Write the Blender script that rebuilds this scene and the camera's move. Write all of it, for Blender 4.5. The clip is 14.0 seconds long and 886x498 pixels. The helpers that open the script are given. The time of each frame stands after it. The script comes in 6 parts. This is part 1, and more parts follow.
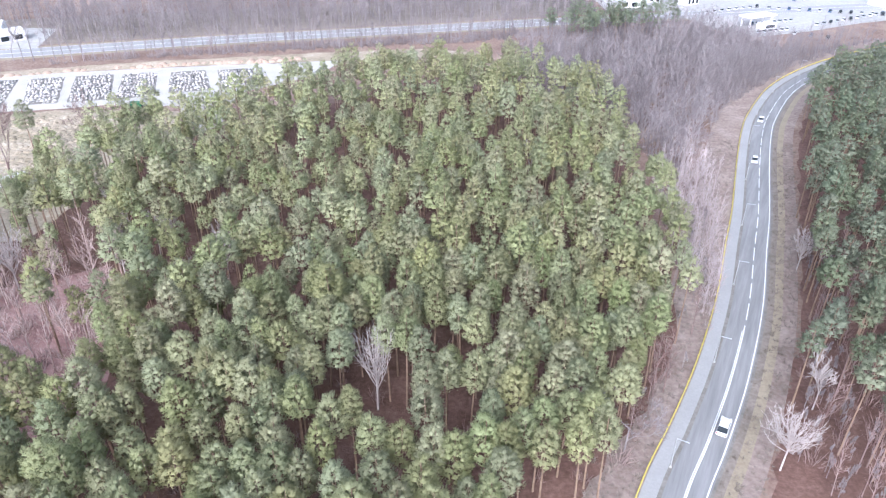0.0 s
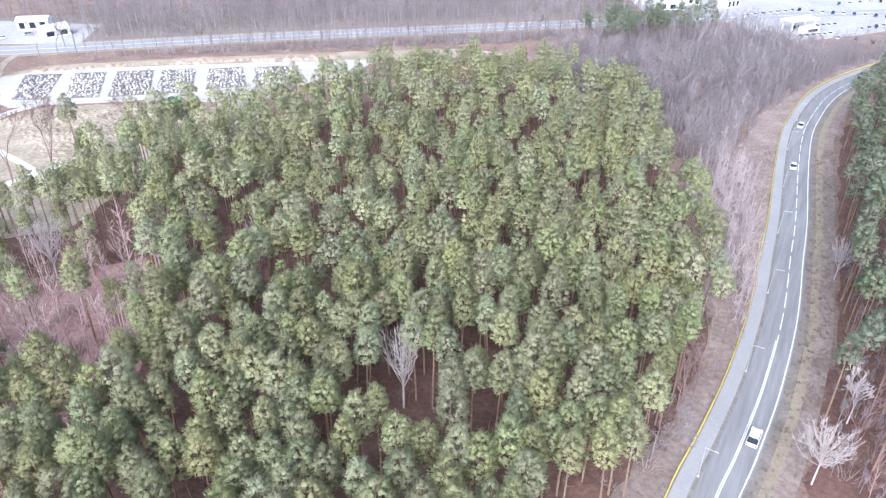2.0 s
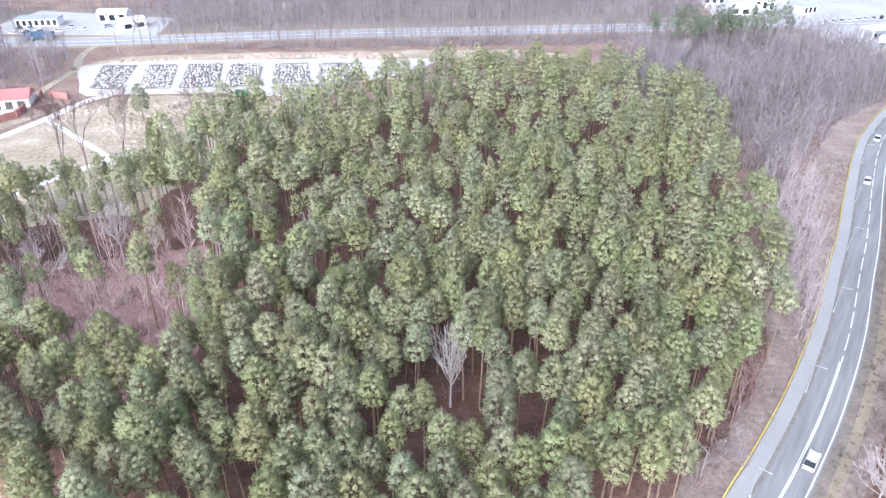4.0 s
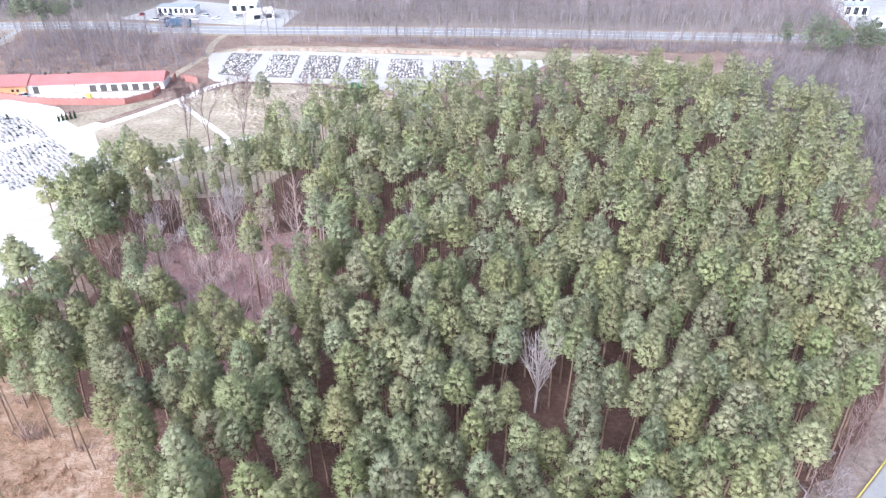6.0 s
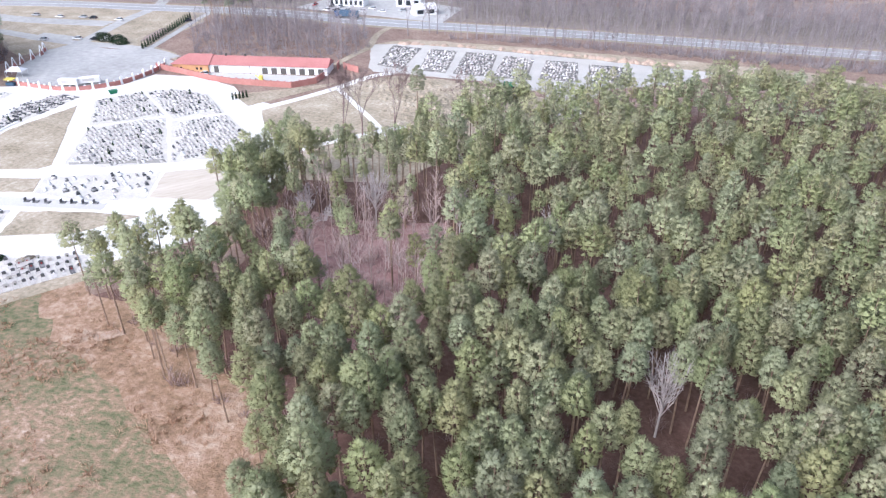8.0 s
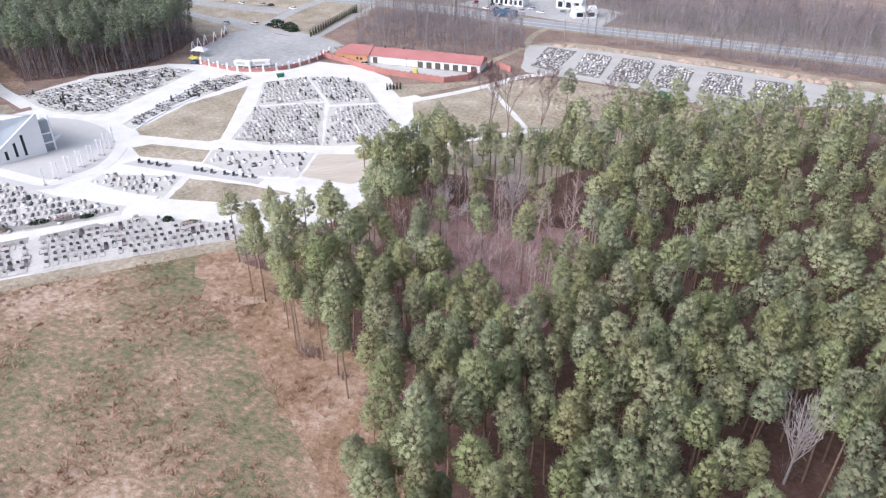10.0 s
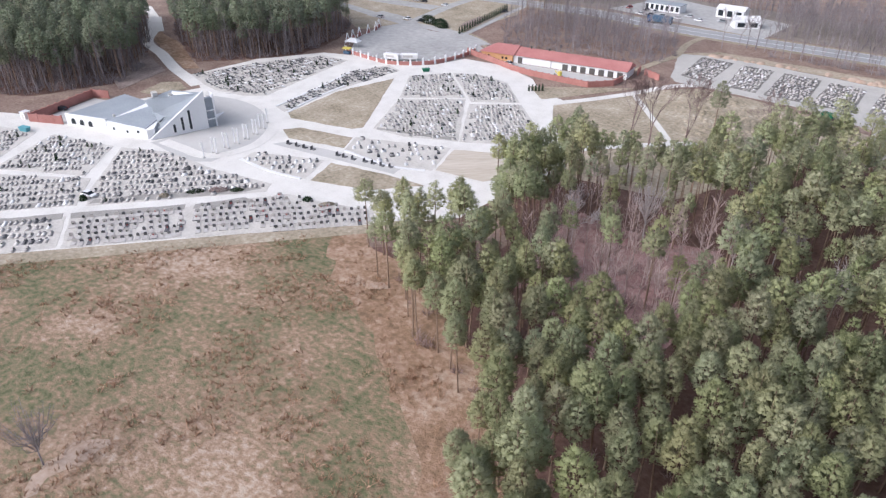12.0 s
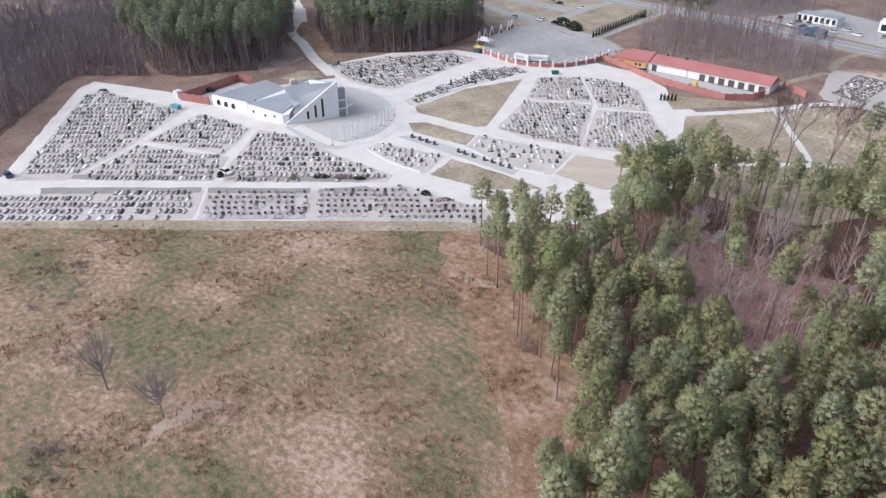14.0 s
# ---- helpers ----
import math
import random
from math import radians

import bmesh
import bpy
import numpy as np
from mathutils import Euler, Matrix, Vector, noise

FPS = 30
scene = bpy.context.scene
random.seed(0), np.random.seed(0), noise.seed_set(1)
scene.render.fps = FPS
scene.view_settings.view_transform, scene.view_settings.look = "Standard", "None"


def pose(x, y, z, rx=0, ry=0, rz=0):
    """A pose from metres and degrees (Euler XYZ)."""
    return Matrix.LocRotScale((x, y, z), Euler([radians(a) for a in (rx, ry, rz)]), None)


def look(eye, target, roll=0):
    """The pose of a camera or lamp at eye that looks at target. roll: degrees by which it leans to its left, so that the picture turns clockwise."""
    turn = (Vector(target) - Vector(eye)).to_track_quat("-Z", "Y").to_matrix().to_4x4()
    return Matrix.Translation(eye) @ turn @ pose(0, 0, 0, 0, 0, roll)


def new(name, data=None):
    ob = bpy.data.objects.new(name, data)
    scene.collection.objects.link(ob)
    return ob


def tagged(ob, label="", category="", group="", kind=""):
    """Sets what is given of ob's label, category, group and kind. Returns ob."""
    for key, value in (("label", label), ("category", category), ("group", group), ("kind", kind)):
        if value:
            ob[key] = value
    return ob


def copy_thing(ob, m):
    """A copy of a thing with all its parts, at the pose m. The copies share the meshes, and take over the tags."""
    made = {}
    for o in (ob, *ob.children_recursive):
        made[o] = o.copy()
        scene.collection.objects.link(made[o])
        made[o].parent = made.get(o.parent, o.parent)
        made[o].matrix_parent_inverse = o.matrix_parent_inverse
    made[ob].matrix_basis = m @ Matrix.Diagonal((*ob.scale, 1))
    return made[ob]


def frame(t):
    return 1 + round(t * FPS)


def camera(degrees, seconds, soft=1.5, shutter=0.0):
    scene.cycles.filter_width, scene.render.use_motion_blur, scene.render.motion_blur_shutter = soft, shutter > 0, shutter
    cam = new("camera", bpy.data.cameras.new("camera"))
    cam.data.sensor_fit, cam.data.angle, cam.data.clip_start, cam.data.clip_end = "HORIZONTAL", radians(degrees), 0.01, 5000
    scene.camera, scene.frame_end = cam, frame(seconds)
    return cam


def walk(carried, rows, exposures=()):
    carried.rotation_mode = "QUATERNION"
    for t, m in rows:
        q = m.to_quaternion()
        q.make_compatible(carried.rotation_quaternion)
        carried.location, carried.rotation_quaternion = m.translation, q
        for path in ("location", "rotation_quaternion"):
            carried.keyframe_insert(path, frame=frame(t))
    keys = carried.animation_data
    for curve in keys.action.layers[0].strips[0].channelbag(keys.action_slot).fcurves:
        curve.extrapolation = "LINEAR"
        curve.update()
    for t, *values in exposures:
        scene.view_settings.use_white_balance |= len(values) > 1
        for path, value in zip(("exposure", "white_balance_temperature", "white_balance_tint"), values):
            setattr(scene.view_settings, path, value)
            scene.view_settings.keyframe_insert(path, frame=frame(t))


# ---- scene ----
from mathutils.geometry import tessellate_polygon

YAWS = [(0, 0.03), (0.5, 0.52), (1, 1.29), (1.5, 2.01), (2, 2.87), (2.5, 3.83), (3, 5.14), (5.5, 14.38), (6, 17.38),
        (6.5, 20.43), (7, 23.76), (7.5, 26.86), (8, 30.16), (8.5, 33.28), (11, 48.77), (11.5, 51.59), (12, 54.75),
        (12.5, 57.55), (13, 60.46), (13.5, 62.8), (14, 65.46)]
TILT = 90 - 30.68
cam = camera(65.2, 14.0, soft=1.3)
walk(cam, [(t, pose(0, 0, 80, TILT, 0, yaw)) for t, yaw in YAWS],
     [(0, 1.27, 5440, 14), (3, 1.3, 5440, 14), (6.5, 1.22, 5460, 15), (8.5, 0.88, 5600, 15), (11, 0.55, 5800, 15), (14, 0.28, 5850, 15)])

# ---- sky and sun: a thin, even overcast ----
world = bpy.data.worlds.new("world")
scene.world = world
world.use_nodes = True
wn, wl = world.node_tree.nodes, world.node_tree.links
sky = wn.new("ShaderNodeTexSky")
sky.sky_type = "NISHITA"
sky.sun_disc = False
sky.sun_elevation, sky.sun_rotation = radians(36), radians(195)
sky.air_density, sky.dust_density = 1.0, 4.0
grey = wn.new("ShaderNodeHueSaturation")
grey.inputs["Saturation"].default_value = 0.5
wl.new(sky.outputs[0], grey.inputs["Color"])
wl.new(grey.outputs[0], wn["Background"].inputs[0])
wn["Background"].inputs[1].default_value = 0.15
sun_data = bpy.data.lights.new("sun", "SUN")
sun_data.energy, sun_data.angle, sun_data.color = 1.4, radians(40), (1.0, 0.97, 0.93)
sun = new("sun", sun_data)
sun.matrix_world = look((0, 0, 0), (-math.sin(radians(195)), -math.cos(radians(195)), -math.tan(radians(36))))

# ---- materials ----
MATS = {}


def material(name, stops, rough=0.85, coarse=0.2, fine=3.0, bump=0.3, bump_scale=6.0, mix=0.5, island=0.0, shift=0.0, metal=0.0, stretch=None, contrast=2.4):
    """stops: base colours run through by two scales of noise; coarse and fine in cycles per metre; island, shift: how far single pieces and things stray."""
    m = bpy.data.materials.new(name)
    m.use_nodes = True
    n, l = m.node_tree.nodes, m.node_tree.links
    bsdf = n["Principled BSDF"]
    bsdf.inputs["Roughness"].default_value = rough
    bsdf.inputs["Metallic"].default_value = metal
    bsdf.inputs["Specular IOR Level"].default_value = 0.25
    geo = n.new("ShaderNodeNewGeometry")
    place = geo.outputs["Position"]
    if stretch:
        mp = n.new("ShaderNodeMapping")
        mp.vector_type = "TEXTURE"
        mp.inputs["Rotation"].default_value = (0, 0, radians(stretch[0]))
        mp.inputs["Scale"].default_value = (stretch[1], 1, 1)
        l.new(place, mp.inputs[0])
        place = mp.outputs[0]

    def grain(scale, detail=5.0, rough_=0.6):
        t = n.new("ShaderNodeTexNoise")
        t.inputs["Scale"].default_value, t.inputs["Detail"].default_value, t.inputs["Roughness"].default_value = scale, detail, rough_
        l.new(place, t.inputs["Vector"])
        return t.outputs["Fac"]

    def math_(op, a, b, clamp=False):
        k = n.new("ShaderNodeMath")
        k.operation, k.use_clamp = op, clamp
        for i, v in enumerate((a, b)):
            if isinstance(v, (int, float)):
                k.inputs[i].default_value = v
            else:
                l.new(v, k.inputs[i])
        return k.outputs[0]

    a, b = grain(coarse), grain(fine)
    fac = math_("ADD", math_("MULTIPLY", a, 1 - mix), math_("MULTIPLY", b, mix))
    fac = math_("ADD", math_("MULTIPLY", math_("SUBTRACT", fac, 0.5), contrast), 0.5)
    if island:
        fac = math_("ADD", fac, math_("MULTIPLY", math_("SUBTRACT", geo.outputs["Random Per Island"], 0.5), island))
    if shift:
        info = n.new("ShaderNodeObjectInfo")
        fac = math_("ADD", fac, math_("MULTIPLY", math_("SUBTRACT", info.outputs["Random"], 0.5), shift))
    ramp = n.new("ShaderNodeValToRGB")
    while len(ramp.color_ramp.elements) < len(stops):
        ramp.color_ramp.elements.new(0.5)
    for k, c in enumerate(stops):
        e = ramp.color_ramp.elements[k]
        e.position, e.color = k / max(1, len(stops) - 1), (*c, 1)
    l.new(fac, ramp.inputs[0])
    l.new(ramp.outputs[0], bsdf.inputs["Base Color"])
    if bump:
        bp = n.new("ShaderNodeBump")
        bp.inputs["Strength"].default_value, bp.inputs["Distance"].default_value = bump, 0.5 / bump_scale
        l.new(grain(bump_scale, 4.0), bp.inputs["Height"])
        l.new(bp.outputs[0], bsdf.inputs["Normal"])
    MATS[name] = m
    return m


def needles(name, dark, mid, light):
    """Pine needles: each tuft strays a little, each crown-wide cell strays more."""
    m = material(name, [dark, mid, light], rough=0.75, coarse=0.25, fine=1.6, bump=0, mix=0.6, island=0.14, contrast=1.1)
    n, l = m.node_tree.nodes, m.node_tree.links
    bsdf = n["Principled BSDF"]
    geo = [k for k in n if k.bl_idname == "ShaderNodeNewGeometry"][0]
    tone = n.new("ShaderNodeAttribute")
    tone.attribute_name = "tone"
    info = n.new("ShaderNodeObjectInfo")
    total = n.new("ShaderNodeMath")
    l.new(tone.outputs["Fac"], total.inputs[0])
    l.new(info.outputs["Random"], total.inputs[1])
    cell = n.new("ShaderNodeTexWhiteNoise")
    cell.noise_dimensions = "1D"
    l.new(total.outputs[0], cell.inputs["W"])
    sep = n.new("ShaderNodeSeparateColor")
    l.new(cell.outputs["Color"], sep.inputs[0])
    hsv = n.new("ShaderNodeHueSaturation")
    for src, dst, lo, hi in (("Red", "Hue", 0.494, 0.54), ("Green", "Saturation", 0.85, 1.2), ("Blue", "Value", 0.8, 1.14)):
        r = n.new("ShaderNodeMapRange")
        r.inputs["To Min"].default_value, r.inputs["To Max"].default_value = lo, hi
        l.new(sep.outputs[src], r.inputs["Value"])
        l.new(r.outputs[0], hsv.inputs[dst])
    old = bsdf.inputs["Base Color"].links[0].from_socket
    thin = n.new("ShaderNodeBsdfTranslucent")
    both = n.new("ShaderNodeMixShader")
    both.inputs[0].default_value = 0.5
    l.new(hsv.outputs[0], thin.inputs[0])
    l.new(bsdf.outputs[0], both.inputs[1])
    l.new(thin.outputs[0], both.inputs[2])
    l.new(both.outputs[0], n["Material Output"].inputs[0])
    l.new(old, hsv.inputs["Color"])
    l.new(hsv.outputs[0], bsdf.inputs["Base Color"])
    return m


M_LITTER = material("leaf_litter", [(0.135, 0.085, 0.066), (0.21, 0.14, 0.112), (0.275, 0.20, 0.155), (0.34, 0.265, 0.21)], coarse=0.09, fine=1.0, bump=0.8, bump_scale=3, contrast=3.4)
# darker and redder than leaf_litter; for the floors under the tree stands
M_DARKLITTER = material("dark_litter", [(0.095, 0.052, 0.04), (0.15, 0.086, 0.067), (0.21, 0.132, 0.104)], coarse=0.15, fine=1.2, bump=0.8, bump_scale=3, contrast=3.0)
M_FIELD = material("field_grass", [(0.10, 0.11, 0.053), (0.155, 0.149, 0.078), (0.215, 0.174, 0.103), (0.30, 0.205, 0.135), (0.385, 0.27, 0.19), (0.47, 0.37, 0.285)], coarse=0.045, fine=0.9, bump=1.0, bump_scale=2.6, mix=0.48, contrast=4.2, stretch=(20, 1.25))
M_RUST = material("dead_bracken", [(0.17, 0.115, 0.07), (0.26, 0.165, 0.10), (0.36, 0.24, 0.165), (0.46, 0.35, 0.26)], coarse=0.12, fine=0.7, bump=1.0, bump_scale=2.0, mix=0.5, contrast=3.8)
M_DRY = material("dry_grass", [(0.20, 0.17, 0.11), (0.31, 0.26, 0.185), (0.40, 0.335, 0.25), (0.50, 0.44, 0.35)], coarse=0.08, fine=0.9, bump=0.8, bump_scale=3, contrast=3.6)
M_BARE = material("bare_soil", [(0.30, 0.20, 0.14), (0.42, 0.315, 0.24), (0.50, 0.40, 0.32)], coarse=0.3, fine=1.5, bump=0.5, bump_scale=3)
M_STRIP = material("trodden_grey_soil", [(0.24, 0.22, 0.195), (0.32, 0.30, 0.27), (0.40, 0.375, 0.34)], coarse=0.2, fine=1.5, bump=0.5, bump_scale=4)
M_PALESOIL = material("pale_raked_soil", [(0.38, 0.32, 0.25), (0.50, 0.435, 0.35), (0.60, 0.54, 0.46)], coarse=0.12, fine=1.2, bump=0.6, bump_scale=3, stretch=(60, 6))
M_SILT = material("roadside_silt", [(0.13, 0.12, 0.105), (0.20, 0.185, 0.165), (0.28, 0.26, 0.235)], coarse=0.3, fine=2.0, bump=0.5, bump_scale=4)
M_ROOFLIGHT = material("pale_metal_roof", [(0.36, 0.39, 0.42), (0.44, 0.475, 0.505), (0.50, 0.535, 0.56)], rough=0.5, coarse=0.1, fine=2, bump=0.1)
M_DITCH = material("ditch_grass", [(0.15, 0.125, 0.10), (0.225, 0.19, 0.16), (0.31, 0.265, 0.225)], coarse=0.3, fine=1.6, bump=0.7, bump_scale=3)
M_SLOPE = material("pale_litter", [(0.17, 0.125, 0.105), (0.275, 0.215, 0.185), (0.38, 0.31, 0.27)], coarse=0.12, fine=1.0, bump=0.8, bump_scale=3, contrast=3.2)
M_ROSE = material("red_leaf_litter", [(0.25, 0.14, 0.125), (0.37, 0.23, 0.21), (0.48, 0.335, 0.31)], coarse=0.12, fine=1.0, bump=0.8, bump_scale=3, contrast=3.0)
M_VERGE = material("verge_grass", [(0.22, 0.18, 0.125), (0.30, 0.25, 0.18), (0.37, 0.315, 0.235)], coarse=0.2, fine=2.0, bump=0.6, bump_scale=4)
M_GRAVEL = material("pale_gravel", [(0.53, 0.50, 0.45), (0.67, 0.64, 0.59), (0.75, 0.72, 0.67)], coarse=0.15, fine=2.5, bump=0.3, bump_scale=8)
M_SAND = material("white_sand", [(0.35, 0.33, 0.295), (0.45, 0.425, 0.385), (0.53, 0.505, 0.465)], coarse=0.1, fine=2.0, bump=0.3, bump_scale=6)
M_PAVE = material("grey_paving", [(0.41, 0.39, 0.365), (0.50, 0.48, 0.45), (0.57, 0.55, 0.52)], coarse=0.1, fine=3.0, bump=0.15, bump_scale=5)
M_PLOT = material("plot_soil", [(0.41, 0.375, 0.33), (0.54, 0.505, 0.455), (0.63, 0.595, 0.545)], coarse=0.2, fine=1.6, bump=0.5, bump_scale=4)
M_LOT = material("lot_asphalt", [(0.30, 0.29, 0.275), (0.38, 0.368, 0.348), (0.47, 0.456, 0.432)], coarse=0.03, fine=0.4, bump=0.1, bump_scale=8, contrast=3.4)
M_ASPHALT = material("asphalt", [(0.175, 0.172, 0.172), (0.235, 0.231, 0.229), (0.305, 0.30, 0.297)], coarse=0.7, fine=3.0, bump=0.2, bump_scale=20, stretch=(63, 14), mix=0.35)
M_CYCLE = material("path_asphalt", [(0.27, 0.265, 0.262), (0.32, 0.315, 0.31), (0.37, 0.363, 0.357)], coarse=0.1, fine=3.0, bump=0.2, bump_scale=20)
M_PAINT = material("road_paint", [(0.62, 0.62, 0.62), (0.8, 0.8, 0.8)], coarse=1, fine=6, bump=0)
M_YELLOW = material("yellow_paint", [(0.56, 0.46, 0.09), (0.68, 0.57, 0.13)], rough=0.5, coarse=1, fine=6, bump=0)
M_BARK = material("pine_bark", [(0.15, 0.10, 0.075), (0.26, 0.18, 0.13), (0.37, 0.27, 0.20)], coarse=0.5, fine=6, bump=0.8, bump_scale=9)
M_NEEDLE = needles("pine_needles", (0.31, 0.302, 0.177), (0.435, 0.426, 0.256), (0.54, 0.53, 0.331))
# darker, bluer copy of pine_needles: shade and haze of outer stands in the colour
M_SHADEPINE = needles("shaded_blue_green_needles", (0.165, 0.18, 0.12), (0.275, 0.295, 0.2), (0.38, 0.402, 0.285))
M_TWIG = material("bare_twigs", [(0.16, 0.135, 0.137), (0.26, 0.225, 0.227), (0.37, 0.33, 0.33)], coarse=0.05, fine=2, bump=0, island=0.5)
M_TWIGRED = material("reddish_twigs", [(0.15, 0.095, 0.085), (0.26, 0.18, 0.165), (0.38, 0.29, 0.27)], coarse=0.1, fine=2, bump=0, island=0.6)
M_MAUVE = material("pinkish_grey_twigs", [(0.30, 0.245, 0.24), (0.43, 0.365, 0.36), (0.55, 0.485, 0.48)], coarse=0.08, fine=2, bump=0, island=0.6)
M_TWIGROSE = material("rose_grey_twigs", [(0.33, 0.24, 0.215), (0.46, 0.355, 0.325), (0.58, 0.475, 0.44)], coarse=0.08, fine=2, bump=0, island=0.6)
M_STRAW = material("dry_straw", [(0.24, 0.13, 0.075), (0.36, 0.22, 0.14), (0.46, 0.32, 0.22)], coarse=0.1, fine=2, bump=0, island=0.8)
M_PALE = material("silver_bark", [(0.35, 0.30, 0.285), (0.50, 0.445, 0.425), (0.62, 0.565, 0.54)], coarse=0.5, fine=4, bump=0.2)
M_WHITE = material("white_render", [(0.72, 0.72, 0.72), (0.80, 0.80, 0.80)], rough=0.7, coarse=0.15, fine=2, bump=0.05)
M_ROOFGREY = material("grey_roof", [(0.24, 0.265, 0.285), (0.31, 0.335, 0.355), (0.37, 0.40, 0.42)], rough=0.6, coarse=0.1, fine=2, bump=0.1)
M_ROOFRED = material("red_roof", [(0.32, 0.125, 0.115), (0.39, 0.165, 0.15), (0.45, 0.21, 0.19)], rough=0.6, coarse=0.15, fine=2, bump=0.2)
M_BRICK = material("red_brick", [(0.29, 0.125, 0.105), (0.38, 0.175, 0.15), (0.46, 0.235, 0.20)], coarse=0.3, fine=5, bump=0.4, bump_scale=10)
M_ORANGE = material("orange_render", [(0.56, 0.30, 0.14), (0.64, 0.37, 0.19)], coarse=0.2, fine=3, bump=0.05)
M_DARK = material("dark_door", [(0.07, 0.065, 0.06), (0.12, 0.11, 0.10)], rough=0.6, coarse=0.5, fine=3, bump=0.05)
M_TOWERGLASS = material("pale_blue_glazing", [(0.22, 0.25, 0.28), (0.32, 0.35, 0.38)], rough=0.15, coarse=0.5, fine=2, bump=0)
M_GLASS = material("window_glass", [(0.02, 0.025, 0.03), (0.04, 0.045, 0.05)], rough=0.12, coarse=0.5, fine=2, bump=0)
M_STONE = material("grave_stone", [(0.27, 0.25, 0.235), (0.38, 0.35, 0.325), (0.47, 0.435, 0.40), (0.53, 0.50, 0.465), (0.60, 0.575, 0.545)], rough=0.5, coarse=0.3, fine=3, bump=0.1, mix=0.3, island=0.8)
M_GRANITE = material("dark_granite", [(0.03, 0.03, 0.032), (0.075, 0.075, 0.077), (0.15, 0.145, 0.145), (0.35, 0.33, 0.32)], rough=0.3, coarse=0.3, fine=3, bump=0, mix=0.3, island=1.1)
M_MARBLE = material("white_marble", [(0.66, 0.65, 0.64), (0.78, 0.77, 0.76)], rough=0.4, coarse=0.3, fine=3, bump=0, island=0.6)
M_EVERGREEN = needles("evergreen_leaves", (0.018, 0.03, 0.016), (0.04, 0.06, 0.03), (0.08, 0.10, 0.05))
M_METAL = material("galvanised_steel", [(0.45, 0.46, 0.47), (0.6, 0.61, 0.62)], rough=0.45, coarse=1, fine=4, bump=0, metal=0.6)
M_RUBBER = material("tyre_rubber", [(0.015, 0.015, 0.015), (0.03, 0.03, 0.03)], rough=0.9, coarse=1, fine=4, bump=0)
CAR_PAINTS = {k: material(k + "_car_paint", [c, tuple(min(1, v * 1.12) for v in c)], rough=0.25, coarse=0.3, fine=2, bump=0) for k, c in
              dict(white=(0.74, 0.74, 0.74), silver=(0.45, 0.46, 0.47), black=(0.025, 0.025, 0.03), blue=(0.05, 0.10, 0.20), red=(0.35, 0.04, 0.04)).items()}
M_BLUE = material("blue_tarpaulin", [(0.05, 0.09, 0.14), (0.075, 0.125, 0.185)], rough=0.6, coarse=0.3, fine=2, bump=0.1)
M_TURQUOISE = material("turquoise_steel", [(0.10, 0.30, 0.34), (0.14, 0.38, 0.42)], rough=0.5, coarse=0.3, fine=2, bump=0)
M_GREEN = material("green_steel", [(0.02, 0.14, 0.07), (0.03, 0.18, 0.10)], rough=0.5, coarse=0.3, fine=2, bump=0)

# ---- builders ----


def mesh_np(name, verts, tris, mats, which=None, normals=None, tone=None):
    """A mesh from arrays of corners and triangles."""
    me = bpy.data.meshes.new(name)
    verts, tris = np.asarray(verts, np.float32), np.asarray(tris, np.int32)
    me.vertices.add(len(verts))
    me.vertices.foreach_set("co", verts.ravel())
    me.loops.add(tris.size)
    me.loops.foreach_set("vertex_index", tris.ravel())
    me.polygons.add(len(tris))
    me.polygons.foreach_set("loop_start", np.arange(0, tris.size, 3, dtype=np.int32))
    for m in mats if isinstance(mats, (list, tuple)) else [mats]:
        me.materials.append(m)
    if which is not None:
        me.polygons.foreach_set("material_index", np.asarray(which, np.int32))
    if tone is not None:
        me.attributes.new("tone", "FLOAT", "POINT").data.foreach_set("value", np.asarray(tone, np.float32))
    if normals is not None:
        me.attributes.new("custom_normal", "FLOAT_VECTOR", "POINT").data.foreach_set("vector", np.asarray(normals, np.float32).ravel())
    me.update(calc_edges=True)
    return me


def mesh_bm(name, bm, mat):
    bmesh.ops.recalc_face_normals(bm, faces=bm.faces)
    me = bpy.data.meshes.new(name)
    bm.to_mesh(me)
    bm.free()
    for m in mat if isinstance(mat, (list, tuple)) else [mat]:
        me.materials.append(m)
    return me


def part(name, bm, mat, parent, label=""):
    """One mesh under a thing or part; bm: a bmesh or a finished mesh."""
    ob = new(name, bm if isinstance(bm, bpy.types.Mesh) else mesh_bm(name, bm, mat))
    ob.parent = parent
    return tagged(ob, label) if label else ob


def box(bm, x0, y0, z0, x1, y1, z1, bevel=0.0):
    vs = [bm.verts.new((x, y, z)) for z in (z0, z1) for y in (y0, y1) for x in (x0, x1)]
    fs = [bm.faces.new([vs[i] for i in q]) for q in ((0, 2, 3, 1), (4, 5, 7, 6), (0, 1, 5, 4), (2, 6, 7, 3), (0, 4, 6, 2), (1, 3, 7, 5))]
    if bevel:
        bmesh.ops.bevel(bm, geom=list({e for f in fs for e in f.edges}), offset=bevel, segments=1, affect="EDGES")
    return bm


def boxed(*args, **kw):
    return box(bmesh.new(), *args, **kw)


def prism(bm, pts, z0, z1):
    """A solid over a plan outline; z1 may be a list of heights, one a corner."""
    tops = z1 if isinstance(z1, (list, tuple)) else [z1] * len(pts)
    lows = z0 if isinstance(z0, (list, tuple)) else [z0] * len(pts)
    a = [bm.verts.new((x, y, z)) for (x, y), z in zip(pts, lows)]
    b = [bm.verts.new((x, y, z)) for (x, y), z in zip(pts, tops)]
    bm.faces.new(a[::-1])
    bm.faces.new(b)
    for i in range(len(pts)):
        j = (i + 1) % len(pts)
        bm.faces.new((a[i], a[j], b[j], b[i]))
    return bm


